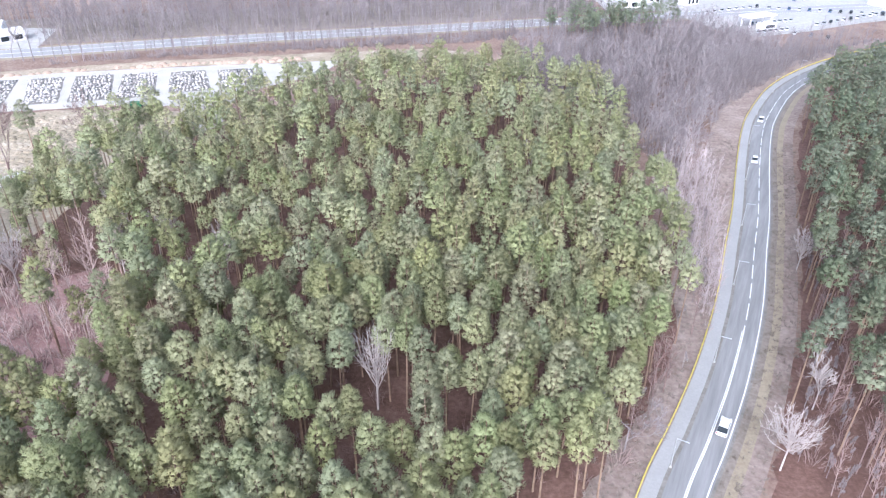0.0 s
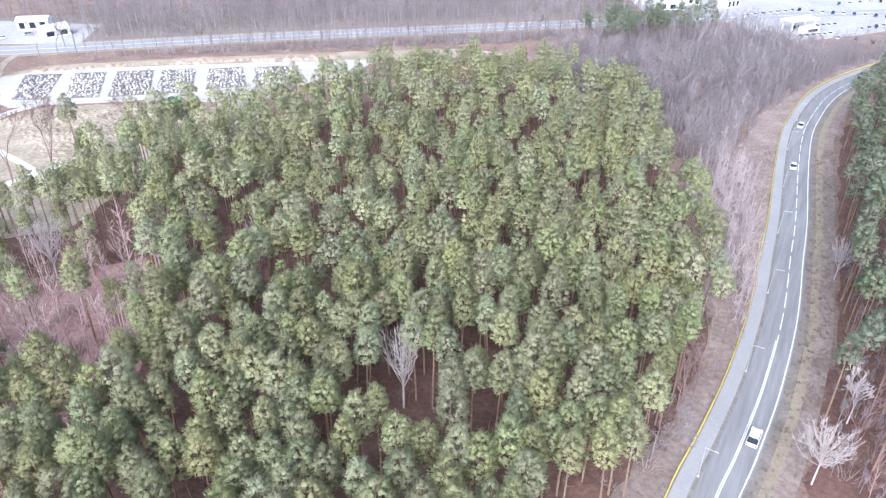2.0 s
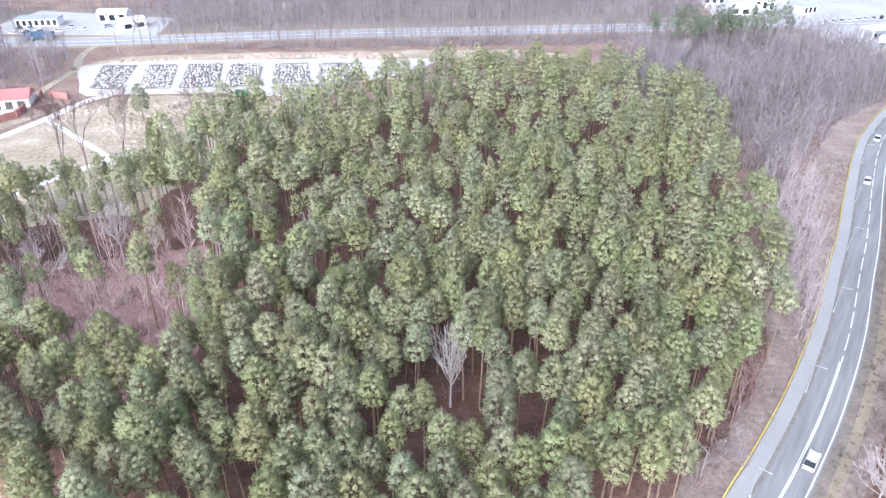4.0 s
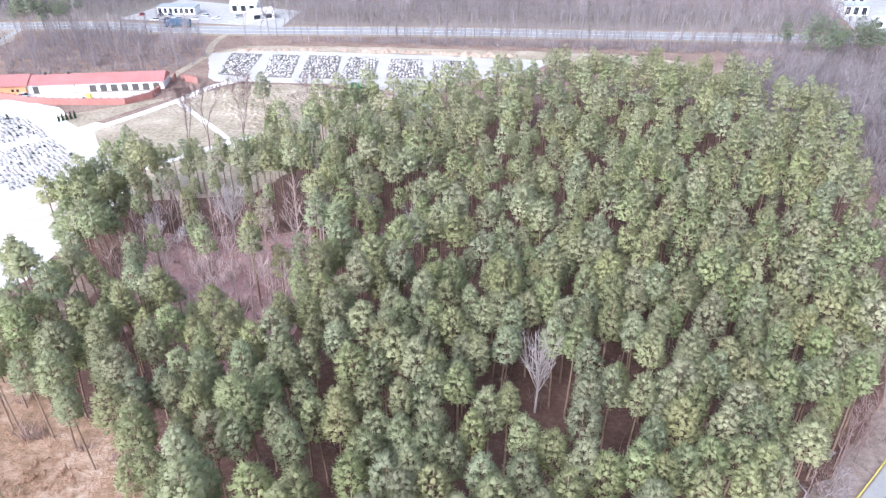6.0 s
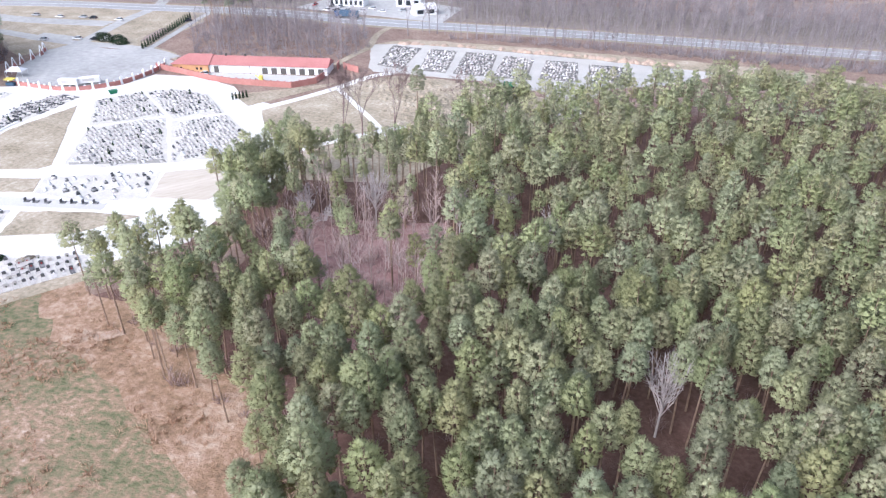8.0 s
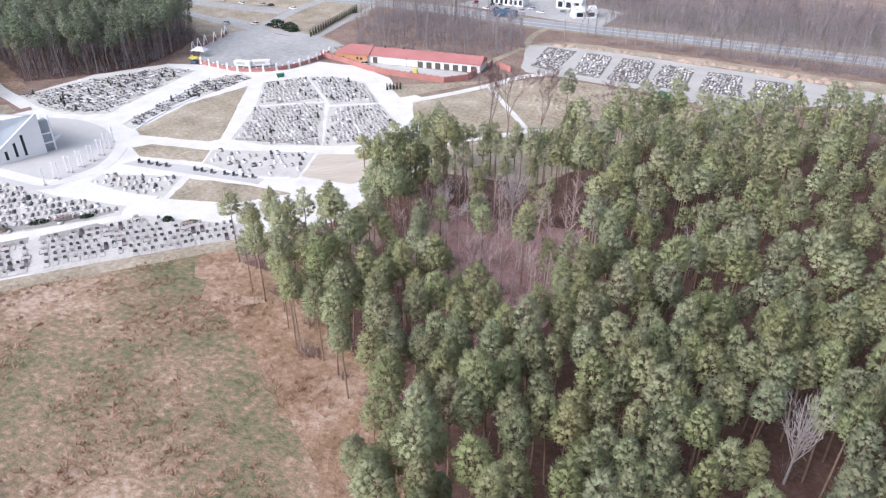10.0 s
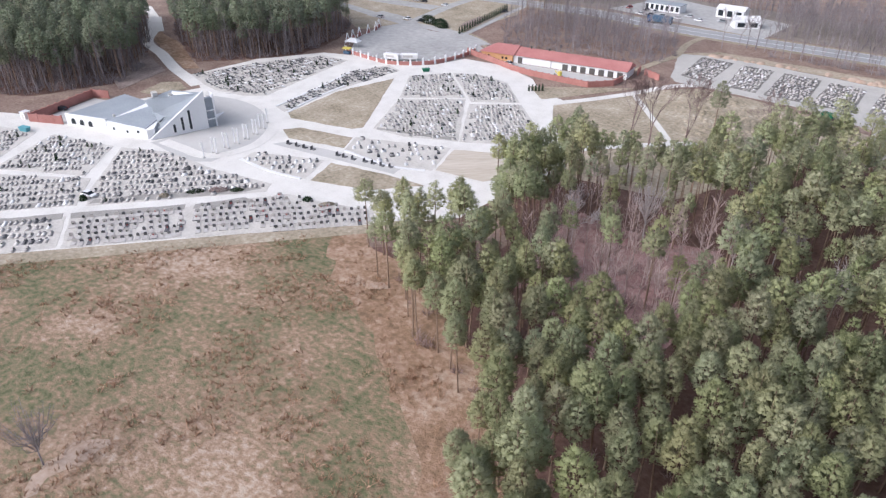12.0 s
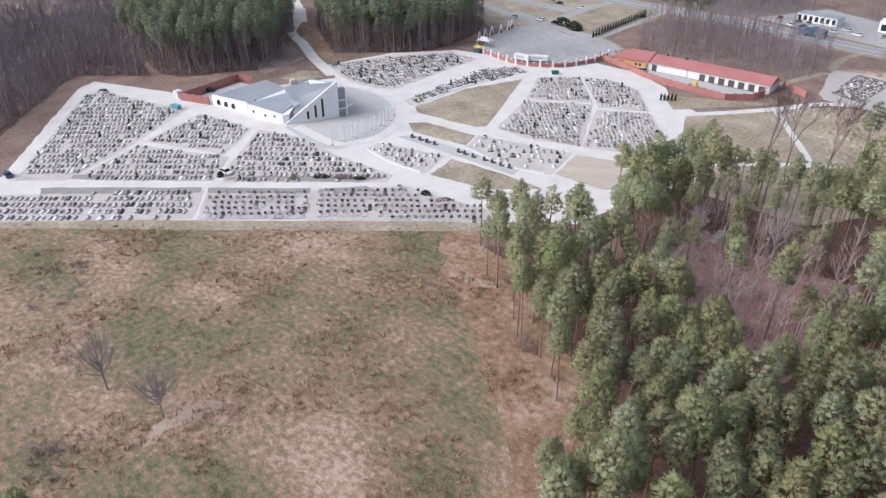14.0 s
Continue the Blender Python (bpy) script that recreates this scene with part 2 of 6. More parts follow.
def ragged(pts, step, jitter, seed):
    """The outline with its sides cut into steps and shaken by smooth noise."""
    out = []
    for i, (x, y) in enumerate(pts):
        x2, y2 = pts[(i + 1) % len(pts)]
        n = max(1, int(math.hypot(x2 - x, y2 - y) / step))
        for k in range(n):
            px, py = x + (x2 - x) * k / n, y + (y2 - y) * k / n
            v = noise.noise_vector((px * 0.25, py * 0.25, seed * 7.3)) + 0.5 * noise.noise_vector((px * 0.9, py * 0.9, seed * 3.1))
            out.append((px + v[0] * jitter, py + v[1] * jitter))
    return out


def sheet(name, pts, z, mat, label, step=3.0, jitter=0.6, category="ground", thick=0.3):
    out = ragged(pts, step, jitter, len(bpy.data.objects))
    bm = bmesh.new()
    a = [bm.verts.new((x, y, z)) for x, y in out]
    b = [bm.verts.new((x, y, z - thick)) for x, y in out]
    for i, j, k in tessellate_polygon([[Vector((x, y, 0)) for x, y in out]]):
        bm.faces.new((a[i], a[j], a[k]))
    for i in range(len(out)):
        bm.faces.new((a[i], a[i - 1], b[i - 1], b[i]))
    return tagged(new(name, mesh_bm(name, bm, mat)), label, category, kind="structure")


def inside(pts, poly):
    """Which of the points (n x 2) lie inside the outline."""
    x, y = np.asarray(pts, float).T
    hit = np.zeros(len(x), bool)
    for (x0, y0), (x1, y1) in zip(poly, poly[1:] + poly[:1]):
        if y0 != y1:
            hit ^= ((y0 > y) != (y1 > y)) & (x < (x1 - x0) * (y - y0) / (y1 - y0) + x0)
    return hit


def scatter(poly, gap, seed, shake=0.38):
    """Shaken hexagonal spots inside an outline."""
    rng = np.random.default_rng(seed)
    p = np.array(poly)
    lo, hi = p.min(0), p.max(0)
    xs, ys = np.meshgrid(np.arange(lo[0], hi[0], gap), np.arange(lo[1], hi[1], gap * 0.87))
    xs = xs + (np.arange(xs.shape[0]) % 2)[:, None] * gap / 2
    pts = np.stack([xs.ravel(), ys.ravel()], 1)
    pts += rng.uniform(-shake, shake, pts.shape) * gap
    return pts[inside(pts, poly)]


def spline(pts, step=2.0):
    """A smooth line through plan points, cut into even steps: places and headings."""
    p = np.array(pts, float)
    p = np.vstack([2 * p[0] - p[1], p, 2 * p[-1] - p[-2]])
    out = []
    for a, b, c, d in zip(p, p[1:], p[2:], p[3:]):
        for t in np.linspace(0, 1, 24, endpoint=False):
            out.append(0.5 * (2 * b + (c - a) * t + (2 * a - 5 * b + 4 * c - d) * t**2 + (3 * b - a - 3 * c + d) * t**3))
    out = np.array(out + [p[-2]])
    run = np.r_[0, np.cumsum(np.hypot(*np.diff(out, axis=0).T))]
    at = np.arange(0, run[-1], step)
    q = np.stack([np.interp(at, run, out[:, k]) for k in (0, 1)], 1)
    way = np.gradient(q, axis=0)
    return q, way / np.linalg.norm(way, axis=1, keepdims=True)


def ribbon(bm, line, way, left, right, z, thick=0.2, first=0, last=None):
    """A flat band along a line, from one offset to another (positive to the right of the way)."""
    side = np.stack([way[:, 1], -way[:, 0]], 1)
    sl = slice(first, last)
    rows = []
    for (x, y), (a, b) in zip(line[sl], side[sl]):
        rows.append([bm.verts.new((x + a * o, y + b * o, h)) for o, h in ((left, z), (right, z), (right, z - thick), (left, z - thick))])
    for r, s in zip(rows, rows[1:]):
        for i in range(4):
            bm.faces.new((r[i], r[(i + 1) % 4], s[(i + 1) % 4], s[i]))
    bm.faces.new(rows[0])
    bm.faces.new(rows[-1][::-1])
    return bm


def band(name, line, way, left, right, z, mat, label, category="road", **kw):
    return tagged(new(name, mesh_bm(name, ribbon(bmesh.new(), line, way, left, right, z, **kw), mat)), label, category, kind="structure")


# ---- plants ----


def stick(p, q, r0, r1, sides=3):
    """Corners and triangles of a tapered stick."""
    p, q = np.asarray(p, float), np.asarray(q, float)
    d = q - p
    d = d / (np.linalg.norm(d) + 1e-9)
    u = np.cross(d, (0.3, 0.9, 0.2))
    u /= np.linalg.norm(u) + 1e-9
    w = np.cross(d, u)
    a = np.linspace(0, 2 * np.pi, sides, endpoint=False)
    ring = np.cos(a)[:, None] * u + np.sin(a)[:, None] * w
    v = np.vstack([p + ring * r0, q + ring * r1])
    t = []
    for i in range(sides):
        j = (i + 1) % sides
        t += [(i, j, sides + j), (i, sides + j, sides + i)]
    return v, np.array(t)


def gather(bits):
    vs, ts, n = [], [], 0
    for v, t in bits:
        vs.append(v)
        ts.append(np.asarray(t) + n)
        n += len(v)
    return np.vstack(vs), np.vstack(ts)


def pine(seed, h=20.0, tufts=24, blades=3, length=0.42, width=0.075, radius=2.4, low=0.62, rings=6, sides=5, limbs=12, tiers=8, plate=0.8, big=1.0, dome=0.6):
    """A Scots pine: a tall clean trunk, limbs, and a crown of separate rounded boughs in tiers, each bough a cushion of needle tufts.
    Returns the trunk's corners and triangles, and the crown's with its soft normals."""
    rng = np.random.default_rng(seed)
    bend = rng.normal(size=2) * 0.35
    axis = lambda f: np.array([bend[0] * f * f, bend[1] * f * f, h * f])  # noqa: E731
    fs = np.linspace(0, 0.95, rings)
    r = 0.17 * (1 - fs) ** 0.7 + 0.03
    wood = [stick(axis(a), axis(b), ra, rb, sides) for a, b, ra, rb in zip(fs, fs[1:], r, r[1:])]
    tall = (1 - low) * h
    # the boughs: rings of lobes, full at a third of the crown's height and closing to a blunt top
    mid, size = [], []
    for tier in range(tiers):
        f = np.clip((tier + rng.uniform(-0.25, 0.25)) / (tiers - 0.7), 0, 1)
        girth = np.interp(f, [0, 0.25, 0.55, 0.82, 1], [0.84, 1.0, 0.86, 0.56, 0.14])
        wide = (radius - 0.55) * girth
        lobe = radius * np.interp(f, [0, 0.4, 1], [0.255, 0.265, 0.23]) * big
        shift = rng.normal(size=2) * 0.06 * radius
        many = max(1, int(2 * np.pi * wide / (lobe * 1.2)))
        turn0 = rng.uniform(0, 6.28)
        for k in range(many):
            if rng.uniform() < 0.07:
                continue
            turn = turn0 + (k + rng.normal() * 0.14) * 6.283 / many
            w = wide * rng.uniform(0.8, 1.18)
            mid.append((math.cos(turn) * w + shift[0], math.sin(turn) * w + shift[1], f * (tall - 0.5) + rng.normal() * 0.22))
            size.append(lobe * rng.uniform(0.74, 1.22))
    mid.append((0, 0, tall - 0.45))
    size.append(radius * 0.24)
    mid, size = np.array(mid), np.array(size)
    for k in range(limbs):
        c = mid[rng.integers(len(mid))] * (1.0, 1.0, 1.0)
        start = axis(np.clip((low * h + c[2] - 0.5 * np.hypot(c[0], c[1])) / h, 0, 0.94))
        wood.append(stick(start, c + (bend[0] * 0.5, bend[1] * 0.5, low * h), 0.05, 0.02, 3))
    for k in range(limbs // 2):
        a, up, ln = rng.uniform(0, 6.28), rng.uniform(low - 0.22, low), rng.uniform(0.5, 1.5)
        wood.append(stick(axis(up), axis(up) + np.array([math.cos(a), math.sin(a), 0.1]) * ln, 0.03, 0.01, 3))
    flat = np.array([1.0, 1.0, plate])
    which = np.repeat(np.arange(len(mid)), tufts)
    n = len(which)
    away = mid[which] * (1, 1, 0)
    away = away / (np.linalg.norm(away, axis=1, keepdims=True) + 0.3)
    d = rng.normal(size=(n, 3)) + away * 0.45 + (0, 0, 0.55)
    d /= np.linalg.norm(d, axis=1, keepdims=True)
    base = mid[which] + d * size[which, None] * flat * rng.uniform(0.62, 1.02, (n, 1))
    apart = np.linalg.norm((base[:, None] - mid[None]) / flat, axis=2) / size[None]
    apart[np.arange(n), which] = 9
    keep = apart.min(1) > 0.55
    base, d, which, away = base[keep], d[keep], which[keep], away[keep]
    n = len(base)
    whole = (base - (0, 0, tall * 0.3)) / (radius, radius, tall * 0.75)
    soft = d * 0.34 + whole * dome + (0, 0, 0.45) + rng.normal(size=(n, 3)) * 0.06
    soft /= np.linalg.norm(soft, axis=1, keepdims=True)
    base, d, soft, away = (np.repeat(q, blades, 0) for q in (base, d, soft, away))
    n = len(base)
    aim = d * 0.3 + away * 0.55 + (0, 0, 0.65) + rng.normal(size=(n, 3)) * 0.4
    aim /= np.linalg.norm(aim, axis=1, keepdims=True)
    side = np.cross(aim, soft + rng.normal(size=(n, 3)) * 0.22)
    side /= np.linalg.norm(side, axis=1, keepdims=True) + 1e-6
    ln, wd = length * rng.uniform(0.6, 1.4, (n, 1)), width * rng.uniform(0.7, 1.3, (n, 1))
    root = base - aim * ln * 0.35
    a, b, tip = root - side * wd, root + side * wd, root + aim * ln
    turned = ((np.cross(b - a, tip - a) * soft).sum(1) < 0)[:, None]
    a, b = np.where(turned, b, a), np.where(turned, a, b)
    v = np.stack([a, b, tip], 1).reshape(-1, 3)
    soft = np.repeat(soft, 3, 0)
    t = np.arange(len(v)).reshape(-1, 3)
    # the dense inside of each bough
    ball = np.array([(1, 0, -0.3), (0, 1, -0.3), (-1, 0, -0.3), (0, -1, -0.3), (0, 0, 1)], float)
    faces = np.array([(0, 1, 4), (1, 2, 4), (2, 3, 4), (3, 0, 4)])
    lumps = mid[:, None] + ball[None] * (size[:, None, None] * 0.58) * flat * rng.uniform(0.75, 1.15, (len(mid), 5, 1))
    ln_ = np.tile(ball * (0.5, 0.5, 0.4), (len(mid), 1)) + ((lumps.reshape(-1, 3) - (0, 0, tall * 0.3)) / (radius, radius, tall * 0.75)) * 0.6 + (0, 0, 0.3)
    ln_ /= np.linalg.norm(ln_, axis=1, keepdims=True) + 1e-6
    t = np.vstack([t, (faces[None] + 5 * np.arange(len(mid))[:, None, None]).reshape(-1, 3) + len(v)])
    v, soft = np.vstack([v, lumps.reshape(-1, 3)]), np.vstack([soft, ln_])
    v[:, 2] += low * h
    v[:, :2] += bend * 0.5
    return gather(wood), (v, t, soft)


def bare(seed, h=12.0, spread=0.5, depth=4, twigs=5, thick=0.14, fork=(2, 3), trunk_part=0.38, fine=0.03):
    """A leafless broad-leaved tree, forking down to fine twigs."""
    rng = np.random.default_rng(seed)
    out = []

    def grow(p, d, ln, r, level):
        q = p + d * ln
        out.append(stick(p, q, r, r * 0.68, 5 if level == 0 else 3))
        if level >= depth:
            return
        n = rng.integers(fork[0], fork[1] + 1) + (1 if level >= depth - 2 else 0)
        for i in range(n):
            nd = d + rng.normal(size=3) * spread
            nd[2] += 0.22
            nd /= np.linalg.norm(nd)
            start = p + d * ln * (1.0 if i == 0 else rng.uniform(0.45, 1.0))
            grow(start, nd, ln * rng.uniform(0.58, 0.8), max(r * (0.66 if i == 0 else 0.5), fine), level + 1)

    grow(np.zeros(3), np.array([0.03, 0.02, 1.0]), h * trunk_part, thick, 0)
    v, t = gather(out)
    v[:, 2] *= h / v[:, 2].max()
    return v, t


def upswept(seed, h=15.0, width=5.5, limbs=34, fine=0.045, low=0.3):
    """A dead tree with a straight stem and many limbs that curve up to a narrow fan of twigs."""
    rng = np.random.default_rng(seed)
    out = [stick((0, 0, 0), (0.1, 0, h * low), 0.2 * h / 15, 0.16 * h / 15, 6), stick((0.1, 0, h * low), (0.3, 0.1, h * 0.75), 0.14 * h / 15, 0.05, 5)]
    for k in range(limbs):
        f = low * 0.8 + 0.32 * (k + rng.uniform()) / limbs
        a = k * 2.4 + rng.normal() * 0.3
        reach = width * 0.5 * rng.uniform(0.2, 1.1)
        rise = h * (rng.uniform(0.72, 1.0) - 0.1 * reach / width - f)
        o = np.array([math.cos(a), math.sin(a), 0])
        p = np.array([0.1, 0, h * f])
        q = p + o * reach * 0.62 + (0, 0, rise * 0.38) + rng.normal(size=3) * 0.15
        e = p + o * reach + (0, 0, rise)
        out += [stick(p, q, 0.085 * h / 15, 0.06 * h / 15, 4), stick(q, e, 0.06 * h / 15, 0.02, 3)]
        for _ in range(10):
            t = rng.uniform(0.35, 1)
            m = p + (q - p) * t * 2 if t < 0.5 else q + (e - q) * (t * 2 - 1)
            d = o * 0.35 + rng.normal(size=3) * 0.38 + (0, 0, 1.1)
            n = m + d * rng.uniform(0.5, 1.2) * h / 15
            out.append(stick(m, n, fine, fine * 0.4, 3))
            out.append(stick(m + (n - m) * 0.5, n + rng.normal(size=3) * 0.3, fine * 0.7, fine * 0.3, 3))
    return gather(out)


def pole_tree(seed, h=14.0, twigs=30, thin=0.05, stem=0.11, spread=0.7):
    """A slim leafless forest tree: a pole with upswept, twice forked twigs."""
    rng = np.random.default_rng(seed)
    lean = rng.normal(size=2) * 0.035 * h
    ax = lambda f: np.array([lean[0] * f, lean[1] * f, h * f])  # noqa: E731
    out = [stick(ax(0), ax(0.5), stem, stem * 0.7, 4), stick(ax(0.5), ax(1), stem * 0.7, 0.02, 3)]
    for _ in range(twigs):
        f = rng.uniform(0.3, 0.97)
        a, ln = rng.uniform(0, 6.28), h * rng.uniform(0.1, 0.24) * (1.3 - f)
        d = np.array([math.cos(a) * spread, math.sin(a) * spread, 1.0])
        p = ax(f)
        q = p + d * ln
        s = np.cross(d, rng.normal(size=3))
        s *= thin / np.linalg.norm(s)
        out.append((np.array([p - s, p + s, q]), np.array([(0, 1, 2)])))
        for _ in range(2):
            e = q + (d + rng.normal(size=3) * 0.55) * ln * 0.55
            m = p + (q - p) * rng.uniform(0.4, 0.9)
            out.append((np.array([m - s * 0.7, m + s * 0.7, e]), np.array([(0, 1, 2)])))
    return gather(out)


def bush(seed, r=1.2, n=70, length=0.9, thin=0.028):
    """A leafless thicket of thin upright shoots."""
    rng = np.random.default_rng(seed)
    a, d = rng.uniform(0, 6.28, n), r * np.sqrt(rng.uniform(0, 1, n))
    base = np.stack([np.cos(a) * d * 0.5, np.sin(a) * d * 0.5, np.zeros(n)], 1)
    tip = np.stack([np.cos(a) * d * 1.1, np.sin(a) * d * 1.1, length * rng.uniform(0.5, 1.4, n)], 1) + rng.normal(size=(n, 3)) * 0.2
    tip[:, 2] = np.abs(tip[:, 2])
    s = rng.normal(size=(n, 3))
    s[:, 2] *= 0.2
    s *= thin / np.linalg.norm(s, axis=1, keepdims=True)
    mid = base + (tip - base) * 0.5
    v = np.stack([base - s, base + s, tip], 1)
    e = mid + (tip - mid) + rng.normal(size=(n, 3)) * 0.3 * length
    w = np.stack([mid - s, mid + s, e], 1)
    v = np.vstack([v.reshape(-1, 3), w.reshape(-1, 3)])
    return v, np.arange(len(v)).reshape(-1, 3)


def planted(kinds, spots, seed, small=0.8, large=1.15, z=0.0):
    """Many plants joined: the kinds' arrays set down at the spots, turned and sized at random."""
    rng = np.random.default_rng(seed)
    vs, ts, ns, n, tone = [], [], [], 0, []
    for x, y in spots:
        v, t, *soft = kinds[rng.integers(len(kinds))]
        a, s = rng.uniform(0, 6.28), rng.uniform(small, large)
        turn = np.array([[math.cos(a), -math.sin(a), 0], [math.sin(a), math.cos(a), 0], [0, 0, 1]])
        vs.append(v @ turn.T * s + (x, y, z))
        ts.append(t + n)
        ns += [w @ turn.T for w in soft]
        n += len(v)
        tone.append(np.full(len(v), rng.uniform()))
    return (np.vstack(vs), np.vstack(ts)) + ((np.vstack(ns), np.concatenate(tone)) if ns else ())


def stuff(name, arrays, mats, label, category, which=None):
    return tagged(new(name, mesh_np(name, *arrays[:2], mats, which, *arrays[2:])), label, category, kind="stuff")

# ---- ground ----
bm = bmesh.new()
bmesh.ops.create_circle(bm, cap_ends=True, segments=48, radius=3500)
tagged(new("ground", mesh_bm("ground", bm, M_LITTER)), "brown forest floor of leaf litter and dry moss", "ground", kind="structure")

FIELD = [(-129, 66), (-112, 62), (-100, 58), (-84, 54), (-66, 50), (-56, 44), (-42, 30), (-30, -10), (-40, -90), (-150, -120),
         (-196, -72), (-179, -38), (-161, -3), (-146, 29)]
sheet("field", FIELD, 0.05, M_FIELD, "rough winter meadow, patchy green and rust brown", step=3, jitter=3.0)
sheet("dead_grass", [(-130, 67), (-116, 65), (-104, 72), (-90, 64), (-70, 58), (-52, 48), (-38, 36), (-38, 26), (-50, 30), (-62, 39), (-78, 45), (-96, 49), (-114, 53), (-132, 60)], 0.065, M_RUST,
      "rust-brown dead bracken and grass along the wood", step=3, jitter=2.6)
sheet("bare_soil", [(-95, -2), (-92, -9), (-88.5, -11), (-89.5, -4), (-91, 2.5), (-93, 2)], 0.07, M_BARE, "pale bare soil on the meadow", step=1.5, jitter=1.6)
sheet("bare_soil", [(-109, 56), (-106, 60), (-103, 60), (-105, 56)], 0.07, M_BARE, "pale bare soil at the wood's edge", step=1.5, jitter=1.2)
CEMETERY = [(-192, -72), (-178, -36), (-162, -1), (-146, 32), (-129, 68), (-120, 90), (-124, 108), (-124, 125), (-135, 140), (-150, 158),
            (-165, 172), (-180, 172), (-195, 180), (-215, 183), (-233, 176), (-233, 160), (-243, 147), (-262, 142), (-276, 132), (-283, 104),
            (-277, 76), (-258, 72), (-258, 20), (-292, -13), (-284, -19), (-208, -38), (-216, -78)]
sheet("cemetery_ground", CEMETERY, 0.07, M_GRAVEL, "pale gravel ways of a cemetery", step=3, jitter=0.5)
MOUNDS = [(-168, 163), (-142, 141), (-122, 128), (-96, 140), (-88, 190), (-70, 215), (-90, 226), (-113, 228), (-133, 227), (-150, 222), (-157, 210), (-160, 195), (-166, 176)]
sheet("meadow", MOUNDS, 0.08, M_DRY, "dry yellow-brown grass of an unused cemetery field", step=3, jitter=1.0)
SANDS = [(-186, 256), (-176, 264), (-148, 272), (-92, 282), (-60, 286), (-40, 290), (-50, 268), (-75, 246), (-72, 212), (-80, 205), (-92, 232), (-116, 233), (-137, 228), (-152, 225), (-161, 222), (-166, 226)]
sheet("sand_ground", SANDS, 0.09, M_SAND, "bright white sand and gravel round new graves", step=3, jitter=0.6)
sheet("sand_bank", [(-186, 258), (-178, 272), (-140, 283), (-60, 300), (-10, 308), (20, 300), (-20, 290), (-60, 287), (-92, 283), (-148, 273)], 0.05, M_DRY,
      "dry bank of pale sand and yellow grass", step=4, jitter=1.5)

# ---- the main road ----
ROAD = [(2, 2), (13, 26), (24, 47), (34, 66), (41, 77), (50, 92.2), (60.5, 112.6), (70.3, 135), (78, 152.5), (90, 182.2), (100, 205.5),
        (108.5, 222), (125.6, 248.4), (146, 270), (172, 290), (215, 315)]
line, way = spline(ROAD, 2.0)
band("verge", line, way, 2.6, 5.0, 0.05, M_DITCH, "brown ditch grass beside the road")
band("verge", line, way, 4.7, 6.3, 0.07, M_VERGE, "dry yellow-brown grass verge")
band("verge", line, way, 6.2, 9.0, 0.04, M_SLOPE, "bank of dead leaves above the ditch")
band("verge", line, way, -15, -5.7, 0.03, M_SLOPE, "pale slope of dead leaves below the rail")
band("road", line, way, -2.9, 3.05, 0.16, M_ASPHALT, "grey two-lane asphalt road with worn wheel tracks")
band("road_shoulder", line, way, 3.05, 3.5, 0.13, M_SILT, "grey gravel shoulder beside the asphalt")
band("kerb_strip", line, way, -3.5, -2.9, 0.13, M_SILT, "narrow strip of gravel and dead grass")
band("footpath", line, way, -5.75, -3.5, 0.17, M_CYCLE, "smooth grey asphalt foot and cycle path")
# the same road goes straight on under and behind the eye
back = np.array(line[0]) - np.array(way[0]) * np.arange(160, -1, -4)[:, None]
heading = np.repeat(np.array(way[0])[None], len(back), 0)
band("verge", back, heading, 3.5, 9.0, 0.05, M_VERGE, "dry yellow-brown grass verge")
band("verge", back, heading, -15, -5.75, 0.03, M_SLOPE, "pale slope of dead leaves below the rail")
band("road", back, heading, -2.9, 3.05, 0.16, M_ASPHALT, "grey two-lane asphalt road with worn wheel tracks")
band("road_shoulder", back, heading, 3.05, 3.5, 0.13, M_SILT, "grey gravel shoulder beside the asphalt")
band("kerb_strip", back, heading, -3.5, -2.9, 0.13, M_SILT, "narrow strip of gravel and dead grass")
band("footpath", back, heading, -5.75, -3.5, 0.17, M_CYCLE, "smooth grey asphalt foot and cycle path")
for a, b in ((2.6, 2.8), (-0.16, -0.04), (0.06, 0.24)):
    band("road_marking", back, heading, a, b, 0.166, M_PAINT, "white painted line of the road", "road marking", thick=0.004)
side = np.stack([way[:, 1], -way[:, 0]], 1)
bm = ribbon(bmesh.new(), line, way, 2.6, 2.8, 0.166, 0.004)
for i in range(0, len(line) - 2):
    if i < 58:
        ribbon(bm, line, way, -0.16, -0.04, 0.166, 0.004, i, i + 2)
    if i % 4 != 3 or i < 58:
        ribbon(bm, line, way, 0.06, 0.24, 0.166, 0.004, i, i + 2)
tagged(new("road_marking", mesh_bm("road_marking", bm, M_PAINT)), "white painted edge line and broken centre line", "road marking", kind="structure")


